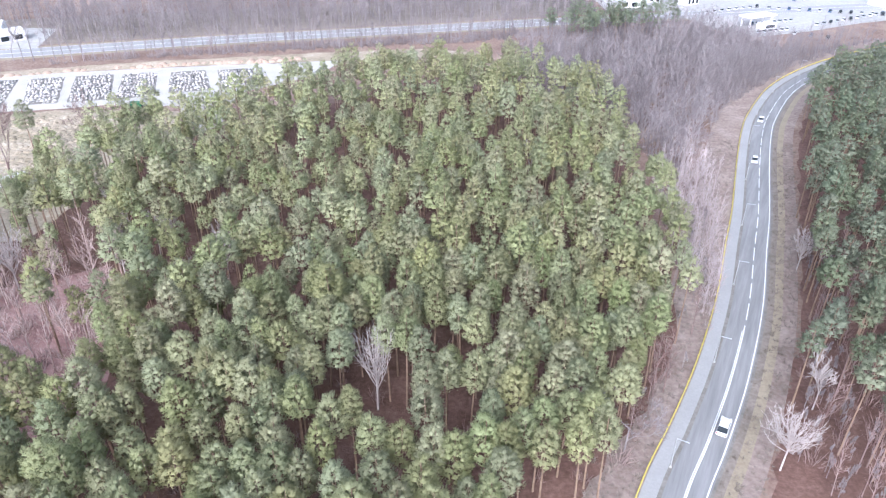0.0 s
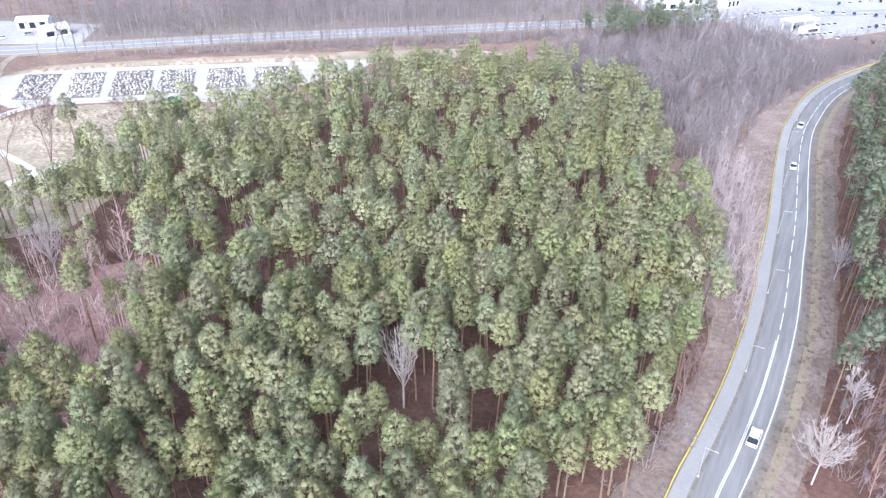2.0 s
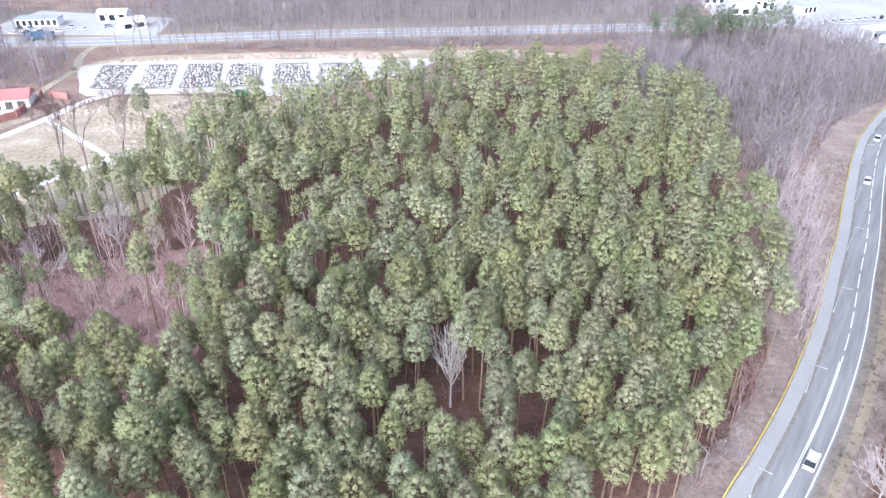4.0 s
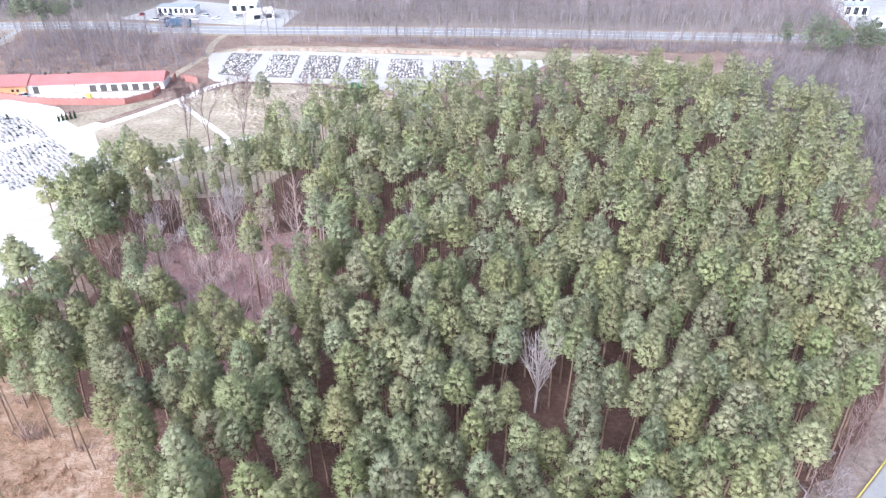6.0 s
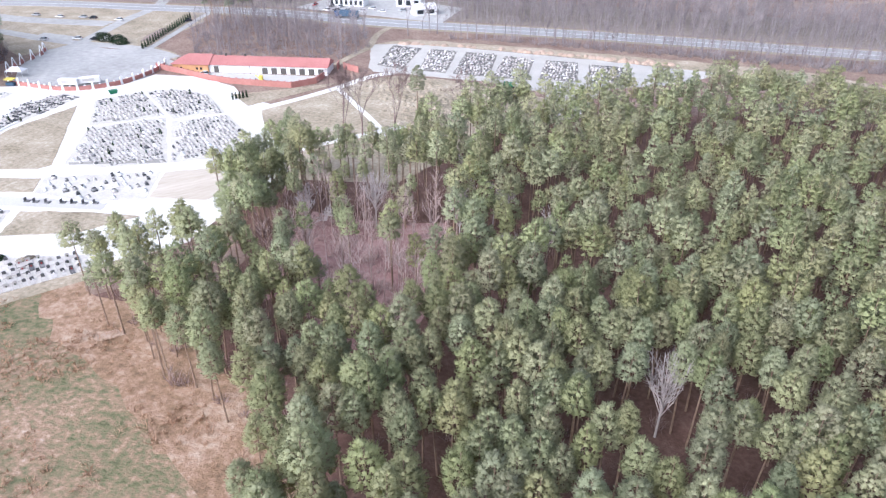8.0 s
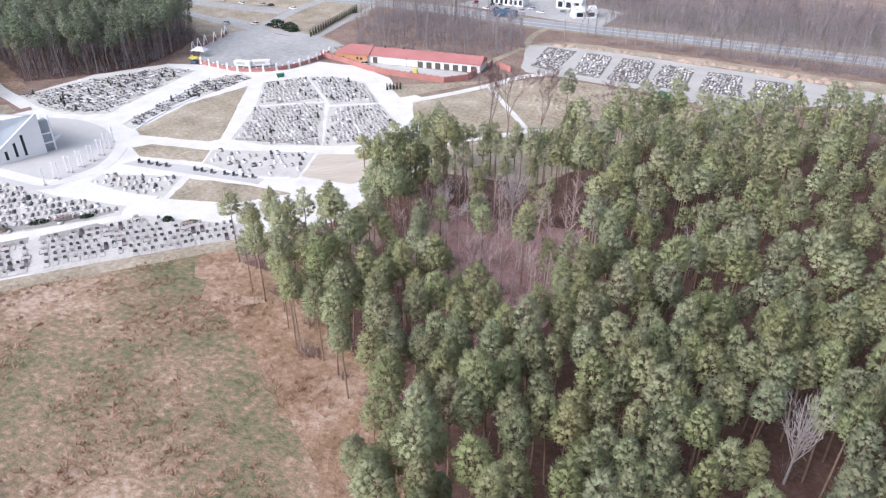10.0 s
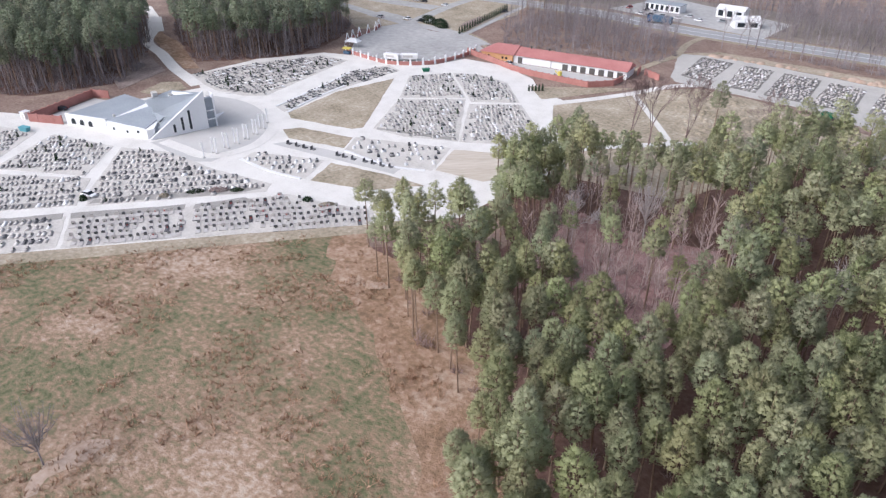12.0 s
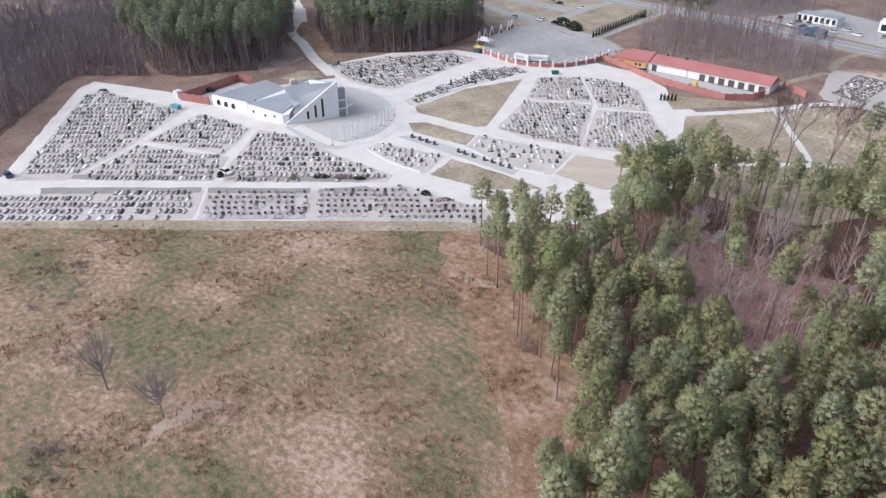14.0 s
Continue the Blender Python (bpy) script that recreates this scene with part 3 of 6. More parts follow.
def railing():
    """The yellow beam along the path, on short posts."""
    top = new("guard_rail")
    tagged(top, "yellow painted steel guard rail along the footpath", "guard rail")
    bm = bmesh.new()
    rows = []
    for (x, y), (a, b) in zip(line, side):
        rows.append([bm.verts.new((x + a * o, y + b * o, z)) for o, z in ((-6.05, 0.45), (-5.93, 0.5), (-5.98, 0.62), (-5.93, 0.75), (-6.05, 0.8), (-6.12, 0.62))])
    for r, s in zip(rows, rows[1:]):
        for i in range(6):
            bm.faces.new((r[i], r[(i + 1) % 6], s[(i + 1) % 6], s[i]))
    part("beam", bm, M_YELLOW, top)
    post = mesh_bm("post", boxed(-0.06, -0.05, 0, 0.06, 0.05, 0.62), M_YELLOW)
    for (x, y), (a, b) in list(zip(line, side))[::2]:
        p = part("post", post, None, top)
        p.location = (x - a * 6.1, y - b * 6.1, 0.0)


railing()

# ---- the far highway ----
HIGHWAY = [(-480, 190), (-400, 236), (-330, 262), (-268, 284), (-225, 290), (-190, 298), (-105, 322), (-9, 344), (60, 360), (150, 380), (300, 410)]
hline, hway = spline(HIGHWAY, 4.0)
band("highway", hline, hway, -8.0, 6.5, 0.15, M_CYCLE, "grey four-lane highway behind bare trees")
band("highway_verge", hline, hway, -11, 10, 0.05, M_VERGE, "dry grass verge of a highway")
bm = bmesh.new()
for o in (-7.5, -0.9, -0.5, 6.0):
    ribbon(bm, hline, hway, o - 0.12, o + 0.12, 0.156, 0.004)
tagged(new("highway_marking", mesh_bm("highway_marking", bm, M_PAINT)), "white lines on the highway", "road marking", kind="structure")

# ---- ways ----
for pts, wide, mat, label in (
        ([(-192, -68), (-177, -34), (-160.5, 0), (-145, 33), (-130, 65), (-122, 82)], 2.4, M_DRY, "sandy rutted track before the front graves"),
        ([(-171, 164), (-166, 177), (-161, 197), (-158, 217), (-152, 226)], 1.7, M_GRAVEL, "pale sand path across dry grass"),
        ([(-172, 166), (-160, 154.5), (-149, 146.5), (-137, 137), (-126, 128)], 2.6, M_GRAVEL, "pale gravel way along the wood"),
        ([(-160.5, 198), (-150, 191), (-141, 184.6), (-126, 174), (-112, 163)], 1.0, M_GRAVEL, "narrow sand path across dry grass"),
        ([(-137, 138), (-131, 152), (-124.5, 164), (-116, 178)], 1.6, M_GRAVEL, "pale sand path behind the pines"),
        ([(-180, 222), (-183, 240), (-184.5, 252), (-194, 272), (-198, 290)], 1.6, M_DRY, "sandy forest track to the highway"),
        ([(-262, 72), (-276, 72), (-290, 72), (-315, 74), (-340, 75), (-372, 88), (-420, 96)], 2.4, M_GRAVEL, "pale gravel track into the pine wood")):
    pl, pw = spline(pts, 2.0)
    band("path", pl, pw, -wide, wide, 0.1 + 0.006 * len([o for o in bpy.data.objects if o.name.startswith("path")]), mat, label, "path")
sheet("lawn", [(-305, 165), (-300, 190), (-284, 196), (-262, 199), (-242, 194), (-250, 202), (-272, 206), (-285, 250), (-305, 272), (-322, 268), (-440, 216), (-440, 180), (-330, 172)],
      0.06, M_DRY, "dry grass between access roads", step=4, jitter=0.6)
for k, (pts, wide, label) in enumerate((([(-352, 285), (-334.9, 262), (-323.5, 234.4), (-308.9, 206.2), (-301, 190), (-300, 176)], 3.2, "pale asphalt access road to the highway"),
                                        ([(-440, 203), (-408.5, 203.4), (-386.3, 204.7), (-368.4, 208), (-347.2, 214.8), (-322, 224)], 5.5, "pale asphalt road with parking bays"),
                                        ([(-372, 184), (-354.6, 186.8), (-324.7, 188.8), (-302.1, 191.4), (-284, 196.5), (-264, 199), (-244, 196)], 3.4, "pale asphalt road before the fence"),
                                        ([(-266, 199), (-273, 214), (-292, 252), (-300, 270)], 1.6, "narrow paved walk beside thujas"))):
    pl, pw = spline(pts, 2.0)
    band("access_road", pl, pw, -wide, wide, 0.112 + 0.006 * k, M_LOT, label, "road")
for k, p in enumerate(([(-330, 184), (-308, 187.5), (-312, 199), (-334, 196)], [(-287, 216), (-281, 208), (-276, 214), (-288, 236), (-293, 230)])):
    sheet("parking_bay" if k == 0 else "flower_bed", p, 0.09, M_LOT if k == 0 else M_SLOPE, ("pale asphalt parking bay", "brown planted bed")[k], step=2, jitter=0.5)
sheet("car_lot", [(-268, 300), (-180, 309), (-188, 345), (-268, 352)], 0.09, M_LOT, "grey asphalt car lot beyond the highway", step=4, jitter=0.4)
sheet("car_lot", [(136, 333), (147, 329), (176, 340), (209, 357), (300, 390), (330, 470), (84, 470), (88, 388), (120, 384)], 0.09, M_LOT, "broad pale asphalt lot beyond the bend", step=4, jitter=0.4)

# ---- woods ----
WOOD = [(-121, 63), (-118, 69), (-112, 76), (-99, 82), (-104, 92), (-120, 100), (-124, 112), (-124, 132), (-112, 138), (-99, 136), (-93, 165),
        (-91, 190), (-80, 198), (-65, 206), (-46, 230), (-7, 254), (23, 248), (40, 232), (54, 229), (51, 184), (50, 150), (46, 112), (42, 98),
        (33, 84), (25, 74), (18, 63), (10, 52), (2, 44), (-20, 38), (-41, 31), (-54, 42), (-60, 47), (-66, 51), (-82, 54), (-101, 57), (-113, 61)]
CLEARING = [(-90, 77), (-86, 86), (-76, 80), (-67, 77), (-59, 78), (-55, 82), (-58, 92), (-57, 99), (-64, 116), (-72, 128), (-81, 123), (-92, 119), (-103, 117), (-104, 106), (-97, 90)]
RIGHT_WOOD = [(62, 68), (64, 88), (68, 101), (71, 115), (81, 139), (95, 171), (106, 194), (118, 219), (140, 243), (166, 258), (215, 290), (250, 285), (150, 165), (92, 66)]
CHAPEL_WOOD_A = [(-290, 12), (-284, 20), (-282, 50), (-299, 62), (-345, 78), (-395, 88), (-395, 4), (-350, 0)]
CHAPEL_WOOD_B = [(-294, 82), (-284, 104), (-279, 122), (-292, 146), (-303, 158), (-318, 168), (-380, 170), (-395, 160), (-395, 104), (-350, 90)]
CLUMP = [(36, 300), (60, 290), (84, 296), (104, 310), (98, 324), (60, 318)]
GATE_PINES = [(-272, 236), (-252, 250), (-262, 274), (-292, 260)]

CORNER = [(-238, -43), (-303, -20), (-290, 8), (-350, 0), (-440, 0), (-400, -90), (-260, -90)]
for p in (CORNER, CHAPEL_WOOD_A, CHAPEL_WOOD_B):
    sheet("wood_floor", p, 0.022, M_DARKLITTER, "dark brown floor of the wood behind the cemetery", step=3, jitter=1.5)
sheet("wood_floor", WOOD, 0.032, M_DARKLITTER, "dark red-brown floor of needles and dead leaves", step=3, jitter=1.5)
sheet("wood_floor", [(44, 60), (52, 78), (60, 91), (68, 105), (81, 135), (95, 168), (106, 192), (118, 217), (140, 241), (166, 256), (215, 288), (250, 285), (150, 165), (92, 60)], 0.034, M_DARKLITTER,
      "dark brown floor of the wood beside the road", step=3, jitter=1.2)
rng = np.random.default_rng(5)
SHAPES = [(20, 2.4, 0.65), (21, 2.65, 0.67), (19, 2.25, 0.66), (18, 2.5, 0.63), (20.5, 2.15, 0.64), (17, 2.25, 0.62), (19.5, 2.8, 0.67), (21, 2.4, 0.65), (18.5, 1.95, 0.65), (20, 2.55, 0.68)]
near_kinds = [pine(100 + k, h, 18, 3, 0.4, 0.066, r, lo, big=1.2) for k, (h, r, lo) in enumerate(SHAPES)]
mid_kinds = [pine(200 + k, h, 11, 2, 0.46, 0.1, r * 0.94, lo + 0.05, 4, 4, 3, 6, 0.8, 1.45, 0.95) for k, (h, r, lo) in enumerate(SHAPES)]
far_kinds = [pine(300 + k, h, 8, 2, 0.5, 0.13, r * 0.95, lo + 0.04, 3, 3, 2, 5, 0.78, 1.65, 1.0) for k, (h, r, lo) in enumerate(SHAPES)]

pines = []
for (tv, tt), crown in near_kinds:
    top = tagged(new("pine_tree"), "tall Scots pine with grey-green needles over a bare trunk", "pine tree", "pines of the wood")
    part("trunk", mesh_np("trunk", tv, tt, M_BARK), None, top)
    part("crown", mesh_np("crown", *crown[:2], M_NEEDLE, None, crown[2]), None, top)
    pines.append(top)
WEST_PINES = [(-74.4, 63.6), (-66.8, 59.1), (-66.4, 64.7), (-66.5, 70.3), (-59.4, 58.3), (-61.3, 55.7), (-64.0, 52.5), (-61.4, 70.2), (-56.4, 57.0), (-52.0, 55.2), (-53.8, 59.5), (-48.9, 58.8), (-51.6, 66.1), (-52.9, 71.0), (-57.6, 74.8), (-44.4, 60.4), (-45.7, 68.3), (-39.0, 61.1), (-42.8, 66.8), (-39.9, 74.3), (-47.1, 80.1), (-43.4, 82.9), (-34.1, 78.9), (-30.4, 85.9), (-29.6, 77.2), (-31.8, 70.9), (-35.3, 69.8), (-31.5, 64.9), (-27.0, 65.9), (-32.9, 58.7), (-44.3, 52.9), (-47.2, 52.0), (-36.8, 53.2), (-56.8, 49.0), (-51.3, 45.9), (-43.9, 45.9), (-37.7, 46.0), (-26.7, 55.1), (-24.1, 58.6), (-19.8, 58.1), (-27.7, 50.5), (-23.9, 52.5), (-20.7, 54.1), (-32.5, 47.6), (-33.8, 44.2), (-46.3, 41.1), (-17.6, 51.9), (-19.9, 49.9)]
MIDDLE_PINES = [(-16.5, 86.2), (-13.9, 91.6), (-21.5, 87.0), (-27.9, 90.8), (-8.7, 85.5), (-11.7, 95.4), (-5.2, 90.3), (-1.6, 93.0), (1.6, 103.9), (-3.2, 81.2), (3.1, 90.0), (5.4, 86.2), (-3.0, 73.8), (0.5, 76.2), (4.0, 76.1), (11.6, 109.9), (14.6, 102.0), (17.3, 104.1), (11.3, 88.6), (15.5, 88.1), (-12.4, 69.0), (-19.7, 70.2), (-8.3, 62.9), (-2.0, 68.2), (-2.1, 60.7), (10.2, 72.2), (11.8, 76.8), (18.1, 84.5), (18.0, 77.8), (14.7, 73.0), (6.2, 67.7), (-7.7, 57.0), (-16.9, 58.0), (-5.9, 101.9), (10.7, 103.3)]
ROADSIDE_PINES = [(-7.8, 91.8), (5.7, 92.9), (14.7, 84.0), (23.1, 84.2), (24.0, 94.2), (29.5, 94.3), (20.0, 67.7), (12.9, 63.0), (10.3, 64.9), (8.3, 61.4), (5.3, 62.3), (21.1, 64.1), (-2.9, 56.7), (-0.8, 53.5), (32.5, 93.5), (35.9, 92.8), (19.0, 74.4)]
FRONT_PINES = [(-5.2, 63.2), (-14.2, 66.4), (-12.4, 56.9), (1.1, 60.3), (-15.4, 61.2), (-21.2, 62.6), (-10.3, 52.7), (-5.3, 52.7)]
LISTED = np.array(WEST_PINES + MIDDLE_PINES + ROADSIDE_PINES + FRONT_PINES)


def clear_of(pts, centres, gap):
    """The points farther than gap from all the centres."""
    c = np.array(centres, float)
    return pts[np.hypot(pts[:, None, 0] - c[:, 0], pts[:, None, 1] - c[:, 1]).min(1) > gap]


spots = scatter(WOOD, 4.15, 11, 0.36)
spots = spots[~inside(spots, CLEARING) | (rng.uniform(size=len(spots)) < 0.05)]
for hx, hy, hr in [(-10.4, 82, 4.4), (-9.5, 76, 4.2), (-8.6, 70, 3.6)]:
    spots = clear_of(spots, [(hx, hy)], hr)
thin = np.where((spots[:, 0] < -25) & (spots[:, 1] > 108), 0.3, 0.05)  # the stand is open towards the far meadow
thin = np.where((spots[:, 0] >= -25) & (spots[:, 1] > 130), 0.3, thin)
thin = np.where(~inside(spots + (5, 0), WOOD), 0.45, thin)  # and ragged along the road
spots = spots[rng.uniform(size=len(spots)) > thin]
spots = clear_of(spots, [(33, 134), (-12, 150), (-30, 122), (-62, 124), (-35, 160), (-70, 165), (15, 178), (-48, 70), (-68, 72), (-35, 91), (-45, 92), (-40, 83), (-21, 84), (-39, 70), (-30, 68), (-40, 61), (-52, 70),
                         (-32, 54), (-65, 70), (9, 108), (8, 115), (-1, 86), (3, 72), (6, 85), (11, 90), (23, 115), (-25, 96)], 2.7)
TIP = [(-120.5, 64.5), (-118.5, 68), (-115.5, 65.5), (-116, 71.5), (-112, 69), (-111.5, 64), (-113, 74), (-68, 96.5), (-70, 99.5), (-86, 92)]
spots = np.vstack([clear_of(spots, TIP + LISTED.tolist(), 3.1), TIP])
order = np.argsort(np.hypot(*spots.T))
near, rest = np.vstack([LISTED, spots[order[:285 - len(LISTED)]]]), spots[order[285 - len(LISTED):]]
for k, (x, y) in enumerate(near):
    tilt = pose(x, y, 0, rng.normal() * 1.5, rng.normal() * 1.5, rng.uniform(0, 360))
    grown = 18.4 / SHAPES[k % len(pines)][0] * rng.uniform(0.97, 1.03) if k < len(LISTED) else rng.uniform(0.8, 1.05)
    if k < len(pines):
        pines[k].matrix_basis = tilt @ Matrix.Scale(grown, 4)
    else:
        ob = copy_thing(pines[k % len(pines)], tilt)
        ob.matrix_basis = tilt @ Matrix.Scale(grown, 4)
# single pines in the open: a slim one on the meadow and broad ones at the corner of the wood
broad = [pine(130, 16, 14, 3, 0.5, 0.1, 2.8, 0.52, tiers=6), pine(131, 17, 20, 3, 0.55, 0.1, 3.7, 0.42), pine(132, 9.5, 20, 3, 0.45, 0.1, 2.1, 0.3)]
for kind, x, y, label in ((0, -121, 191, "free-standing Scots pine on dry grass"), (1, -124, 131, "broad dark Scots pine at the wood's corner"), (1, -119, 111, "broad dark Scots pine at the wood's corner"),
                          (1, -111, 97, "broad dark Scots pine at the wood's corner"), (1, -112, 111, "broad dark Scots pine at the wood's corner"), (2, -108, 172, "small bushy pine on the meadow"), (2, -112, 180, "small bushy pine on the meadow"),
                          (2, -77, -25, "small bushy pine on the meadow"), (2, -73, -22, "small bushy pine on the meadow")):
    top = tagged(new("pine_tree"), label, "pine tree")
    (tv, tt), crown = broad[kind]
    part("trunk", mesh_np("trunk", tv, tt, M_BARK), None, top)
    part("crown", mesh_np("crown", *crown[:2], M_NEEDLE, None, crown[2]), None, top)
    top.matrix_basis = pose(x, y, 0.02, 0, 0, x * 7)


def wood_stuff(name, kinds, where, seed, label, small=0.8, large=1.06, mat=M_NEEDLE):
    trunk = planted([k[0] for k in kinds], where, seed, small, large)
    crown = planted([k[1] for k in kinds], where, seed, small, large)
    stuff("pine_trunks", trunk, M_BARK, "bare reddish trunks of " + label, "pine trunks")
    return stuff(name, crown, mat, label, "pine wood")


d = np.hypot(*rest.T)
wood_stuff("pine_wood", mid_kinds, rest[d < 180], 21, "dense stand of grey-green Scots pines", 0.7, 1.08)
wood_stuff("pine_wood", far_kinds, rest[d >= 180], 22, "far stand of grey-green Scots pines", 0.7, 1.08)
low_kinds = [pine(340 + k, h, 12, 2, 0.5, 0.125, r, 0.42, 4, 4, 4, 7, 0.7, 1.5) for k, (h, r) in enumerate([(14, 2.3), (12, 2.0), (15, 2.5), (11, 2.1)])]
wood_stuff("pine_wood", low_kinds, scatter(CLEARING, 17, 81, 0.5), 29, "grey-green lower pines among leafless trees", 0.8, 1.1)
rw = scatter(RIGHT_WOOD, 5.2, 12, 0.45)
RIGHT_PINES = [(56, 83), (60.5, 87), (64, 82.5), (59.5, 74), (65.5, 94), (62, 69), (66.5, 88.5), (67.8, 101), (70.5, 108), (66.5, 76), (74, 118)]
rw = np.vstack([rw[np.hypot(rw[:, None, 0] - np.array(RIGHT_PINES)[:, 0], rw[:, None, 1] - np.array(RIGHT_PINES)[:, 1]).min(1) > 3.6], RIGHT_PINES])
d = np.hypot(*rw.T)
# roadside stand wears the darkened needle copy, its shade painted into the colour
wood_stuff("pine_wood", mid_kinds, rw[d < 125], 28, "nearest pines beside the road", 0.7, 0.98, M_SHADEPINE)
wood_stuff("pine_wood", mid_kinds, rw[(d >= 125) & (d < 175)], 23, "pine wood beside the road", mat=M_SHADEPINE)
wood_stuff("pine_wood", far_kinds, rw[d >= 175], 24, "far pine wood beside the road", mat=M_SHADEPINE)
ca, cb, cg = scatter(CHAPEL_WOOD_A, 5.2, 13, 0.48), scatter(CHAPEL_WOOD_B, 5.2, 14, 0.48), scatter(GATE_PINES, 6.5, 15)
cg = np.vstack([cg, scatter(CLUMP, 6.5, 16)])
slim_kinds = [pine(320 + k, h, 7, 2, 0.5, 0.14, r, lo, 3, 3, 4, 6, 0.7, 1.7, 0.9) for k, (h, r, lo) in enumerate([(20, 2.6, 0.62), (21, 2.5, 0.64), (18, 2.6, 0.6), (22, 2.6, 0.64), (16, 2.4, 0.58), (20, 2.4, 0.62)])]
# these far stands get the darker needle copy: distance and shade put into colour
wood_stuff("pine_wood", slim_kinds, ca, 25, "dark pine wood behind the chapel", 0.8, 1.15, M_SHADEPINE)
wood_stuff("pine_wood", slim_kinds, cb, 26, "dark pine wood behind the graves", 0.8, 1.1, M_SHADEPINE)
wood_stuff("pine_wood", far_kinds, cg, 27, "far pines among leafless trees", 0.8, 1.1, M_SHADEPINE)

# leafless woods
poles = [pole_tree(400 + k, h=h) for k, h in enumerate([14, 12, 15, 11, 13, 16])]
tall_poles = [pole_tree(420 + k, h=h, twigs=26, thin=0.07, stem=0.2, spread=0.6) for k, h in enumerate([17, 15, 18, 14])]
far_trees = [bare(570 + k, h, 0.34, 4, thick=0.2, fork=(2, 3), trunk_part=0.34, fine=0.06) for k, h in enumerate([15, 13, 16, 12])]
far_poles = [pole_tree(410 + k, h=h, twigs=28, thin=0.06, stem=0.15, spread=0.9) for k, h in enumerate([14, 12, 15, 11, 13, 16])]
bushes = [bush(430 + k, r, 30, ln, 0.04) for k, (r, ln) in enumerate([(1.2, 1.2), (1.6, 1.6), (0.9, 0.9), (1.3, 2.0)])]
far_bushes = [bush(440 + k, r, 22, ln, 0.055) for k, (r, ln) in enumerate([(1.6, 1.6), (2.0, 2.2), (1.3, 1.2)])]
BEYOND = [(-500, 206), (-400, 252), (-330, 278), (-268, 299), (-225, 304), (-190, 312), (-105, 335), (-9, 357), (60, 374), (84, 378),
          (80, 428), (0, 414), (-110, 392), (-300, 346), (-420, 304), (-520, 266)]
sheet("far_wood_floor", BEYOND, 0.03, M_DITCH, "grey-brown floor of a far leafless wood", step=6, jitter=1.0)
LOT_A = [(-272, 298), (-180, 308), (-186, 345), (-272, 352)]
bs = scatter(BEYOND, 4.5, 31, 0.5)
bs = bs[~inside(bs, LOT_A)]
stuff("bare_wood", planted(far_poles, bs, 31, 0.8, 1.15), M_TWIG, "far grey-brown leafless wood beyond the highway", "bare wood")
stuff("bare_wood", planted(far_trees + tall_poles, bs[::7], 33, 0.85, 1.25), M_TWIG, "tall grey-stemmed leafless trees beyond the highway", "bare wood")
hs = np.stack([hway[:, 1], -hway[:, 0]], 1)
roadside = (hline + hs * (9 + 13 * np.random.default_rng(34).uniform(size=(len(hline), 1))))[(hline[:, 0] > -190) & (hline[:, 0] < 70)]
stuff("bare_wood", planted(far_trees + tall_poles, roadside, 35, 0.8, 1.2), M_TWIG, "row of tall grey-stemmed leafless trees along the highway", "bare wood")
STRIPS = {"garage": ([(-252, 209), (-238, 204), (-182, 230), (-184, 252), (-200, 274), (-228, 279), (-262, 272), (-284, 256)], 5.4, tall_poles + far_poles, bushes, M_TWIG),
          "highway": ([(-178, 278), (-105, 303), (-9, 325), (60, 342), (56, 330), (0, 316), (-60, 305), (-140, 289)], 3.6, far_poles, far_bushes, M_TWIG),
          "road_far": ([(62, 170), (78, 195), (98, 232), (138, 275), (130, 340), (60, 335), (20, 262), (40, 236), (56, 228), (55, 195)], 4.4, far_poles, far_bushes, M_TWIG),
          "road_tall": ([(66, 186), (98, 236), (130, 275), (120, 320), (70, 325), (30, 268), (52, 234)], 6.5, far_trees, far_bushes, M_TWIG),
          "bend": ([(98, 232), (138, 275), (165, 297), (200, 322), (220, 330), (212, 330), (170, 310), (145, 304), (128, 314), (108, 326), (100, 290)], 3.6, far_poles, far_bushes, M_TWIG),
          "road_mid": ([(50, 104), (57, 118), (68, 155), (76, 182), (62, 180), (54, 165)], 3.4, poles, bushes, M_MAUVE),
          "road_near": ([(22, 69), (28, 74), (38, 88), (47, 104), (42, 100), (33, 86)], 4.4, poles, bushes, M_TWIGRED),
          "corner": (CORNER, 4.2, tall_poles + far_trees[:2] + far_poles, far_bushes, M_TWIG),
          "right": ([(56, 62), (52, 76), (63, 94), (78, 124), (86, 140), (80, 110), (74, 84), (84, 66)], 6.0, poles, bushes, M_TWIGRED),
          "chapel": (CHAPEL_WOOD_A, 4.8, tall_poles, far_bushes, M_TWIG), "graves": (CHAPEL_WOOD_B, 4.8, tall_poles, far_bushes, M_TWIG),
          "clearing": (CLEARING, 5.4, poles, bushes, M_TWIGROSE)}
sheet("clearing_floor", CLEARING, 0.05, M_ROSE, "rose-brown leaf litter of a clearing", step=3, jitter=2.5)
for k, (poly, gap, trees, shrubs, mat) in enumerate(STRIPS.values()):
    stuff("bare_wood", planted(trees, scatter(poly, gap, 40 + k, 0.5), 40 + k, *((0.85, 1.15) if poly is CLEARING else (0.6, 0.95) if gap < 4 else (0.65, 1.1))), mat, "slim leafless young trees, grey and brown", "bare wood")
    stuff("thicket", planted(shrubs, scatter(poly, gap * 0.75, 50 + k, 0.5), 50 + k, 0.7, 1.6), mat, "leafless brown undergrowth", "thicket")
under = scatter(WOOD, 8.0, 62, 0.5)
stuff("thicket", planted(bushes, under[np.hypot(*under.T) < 150], 62, 0.8, 1.5), M_TWIGRED, "reddish-brown leafless undergrowth of the pine wood", "thicket")

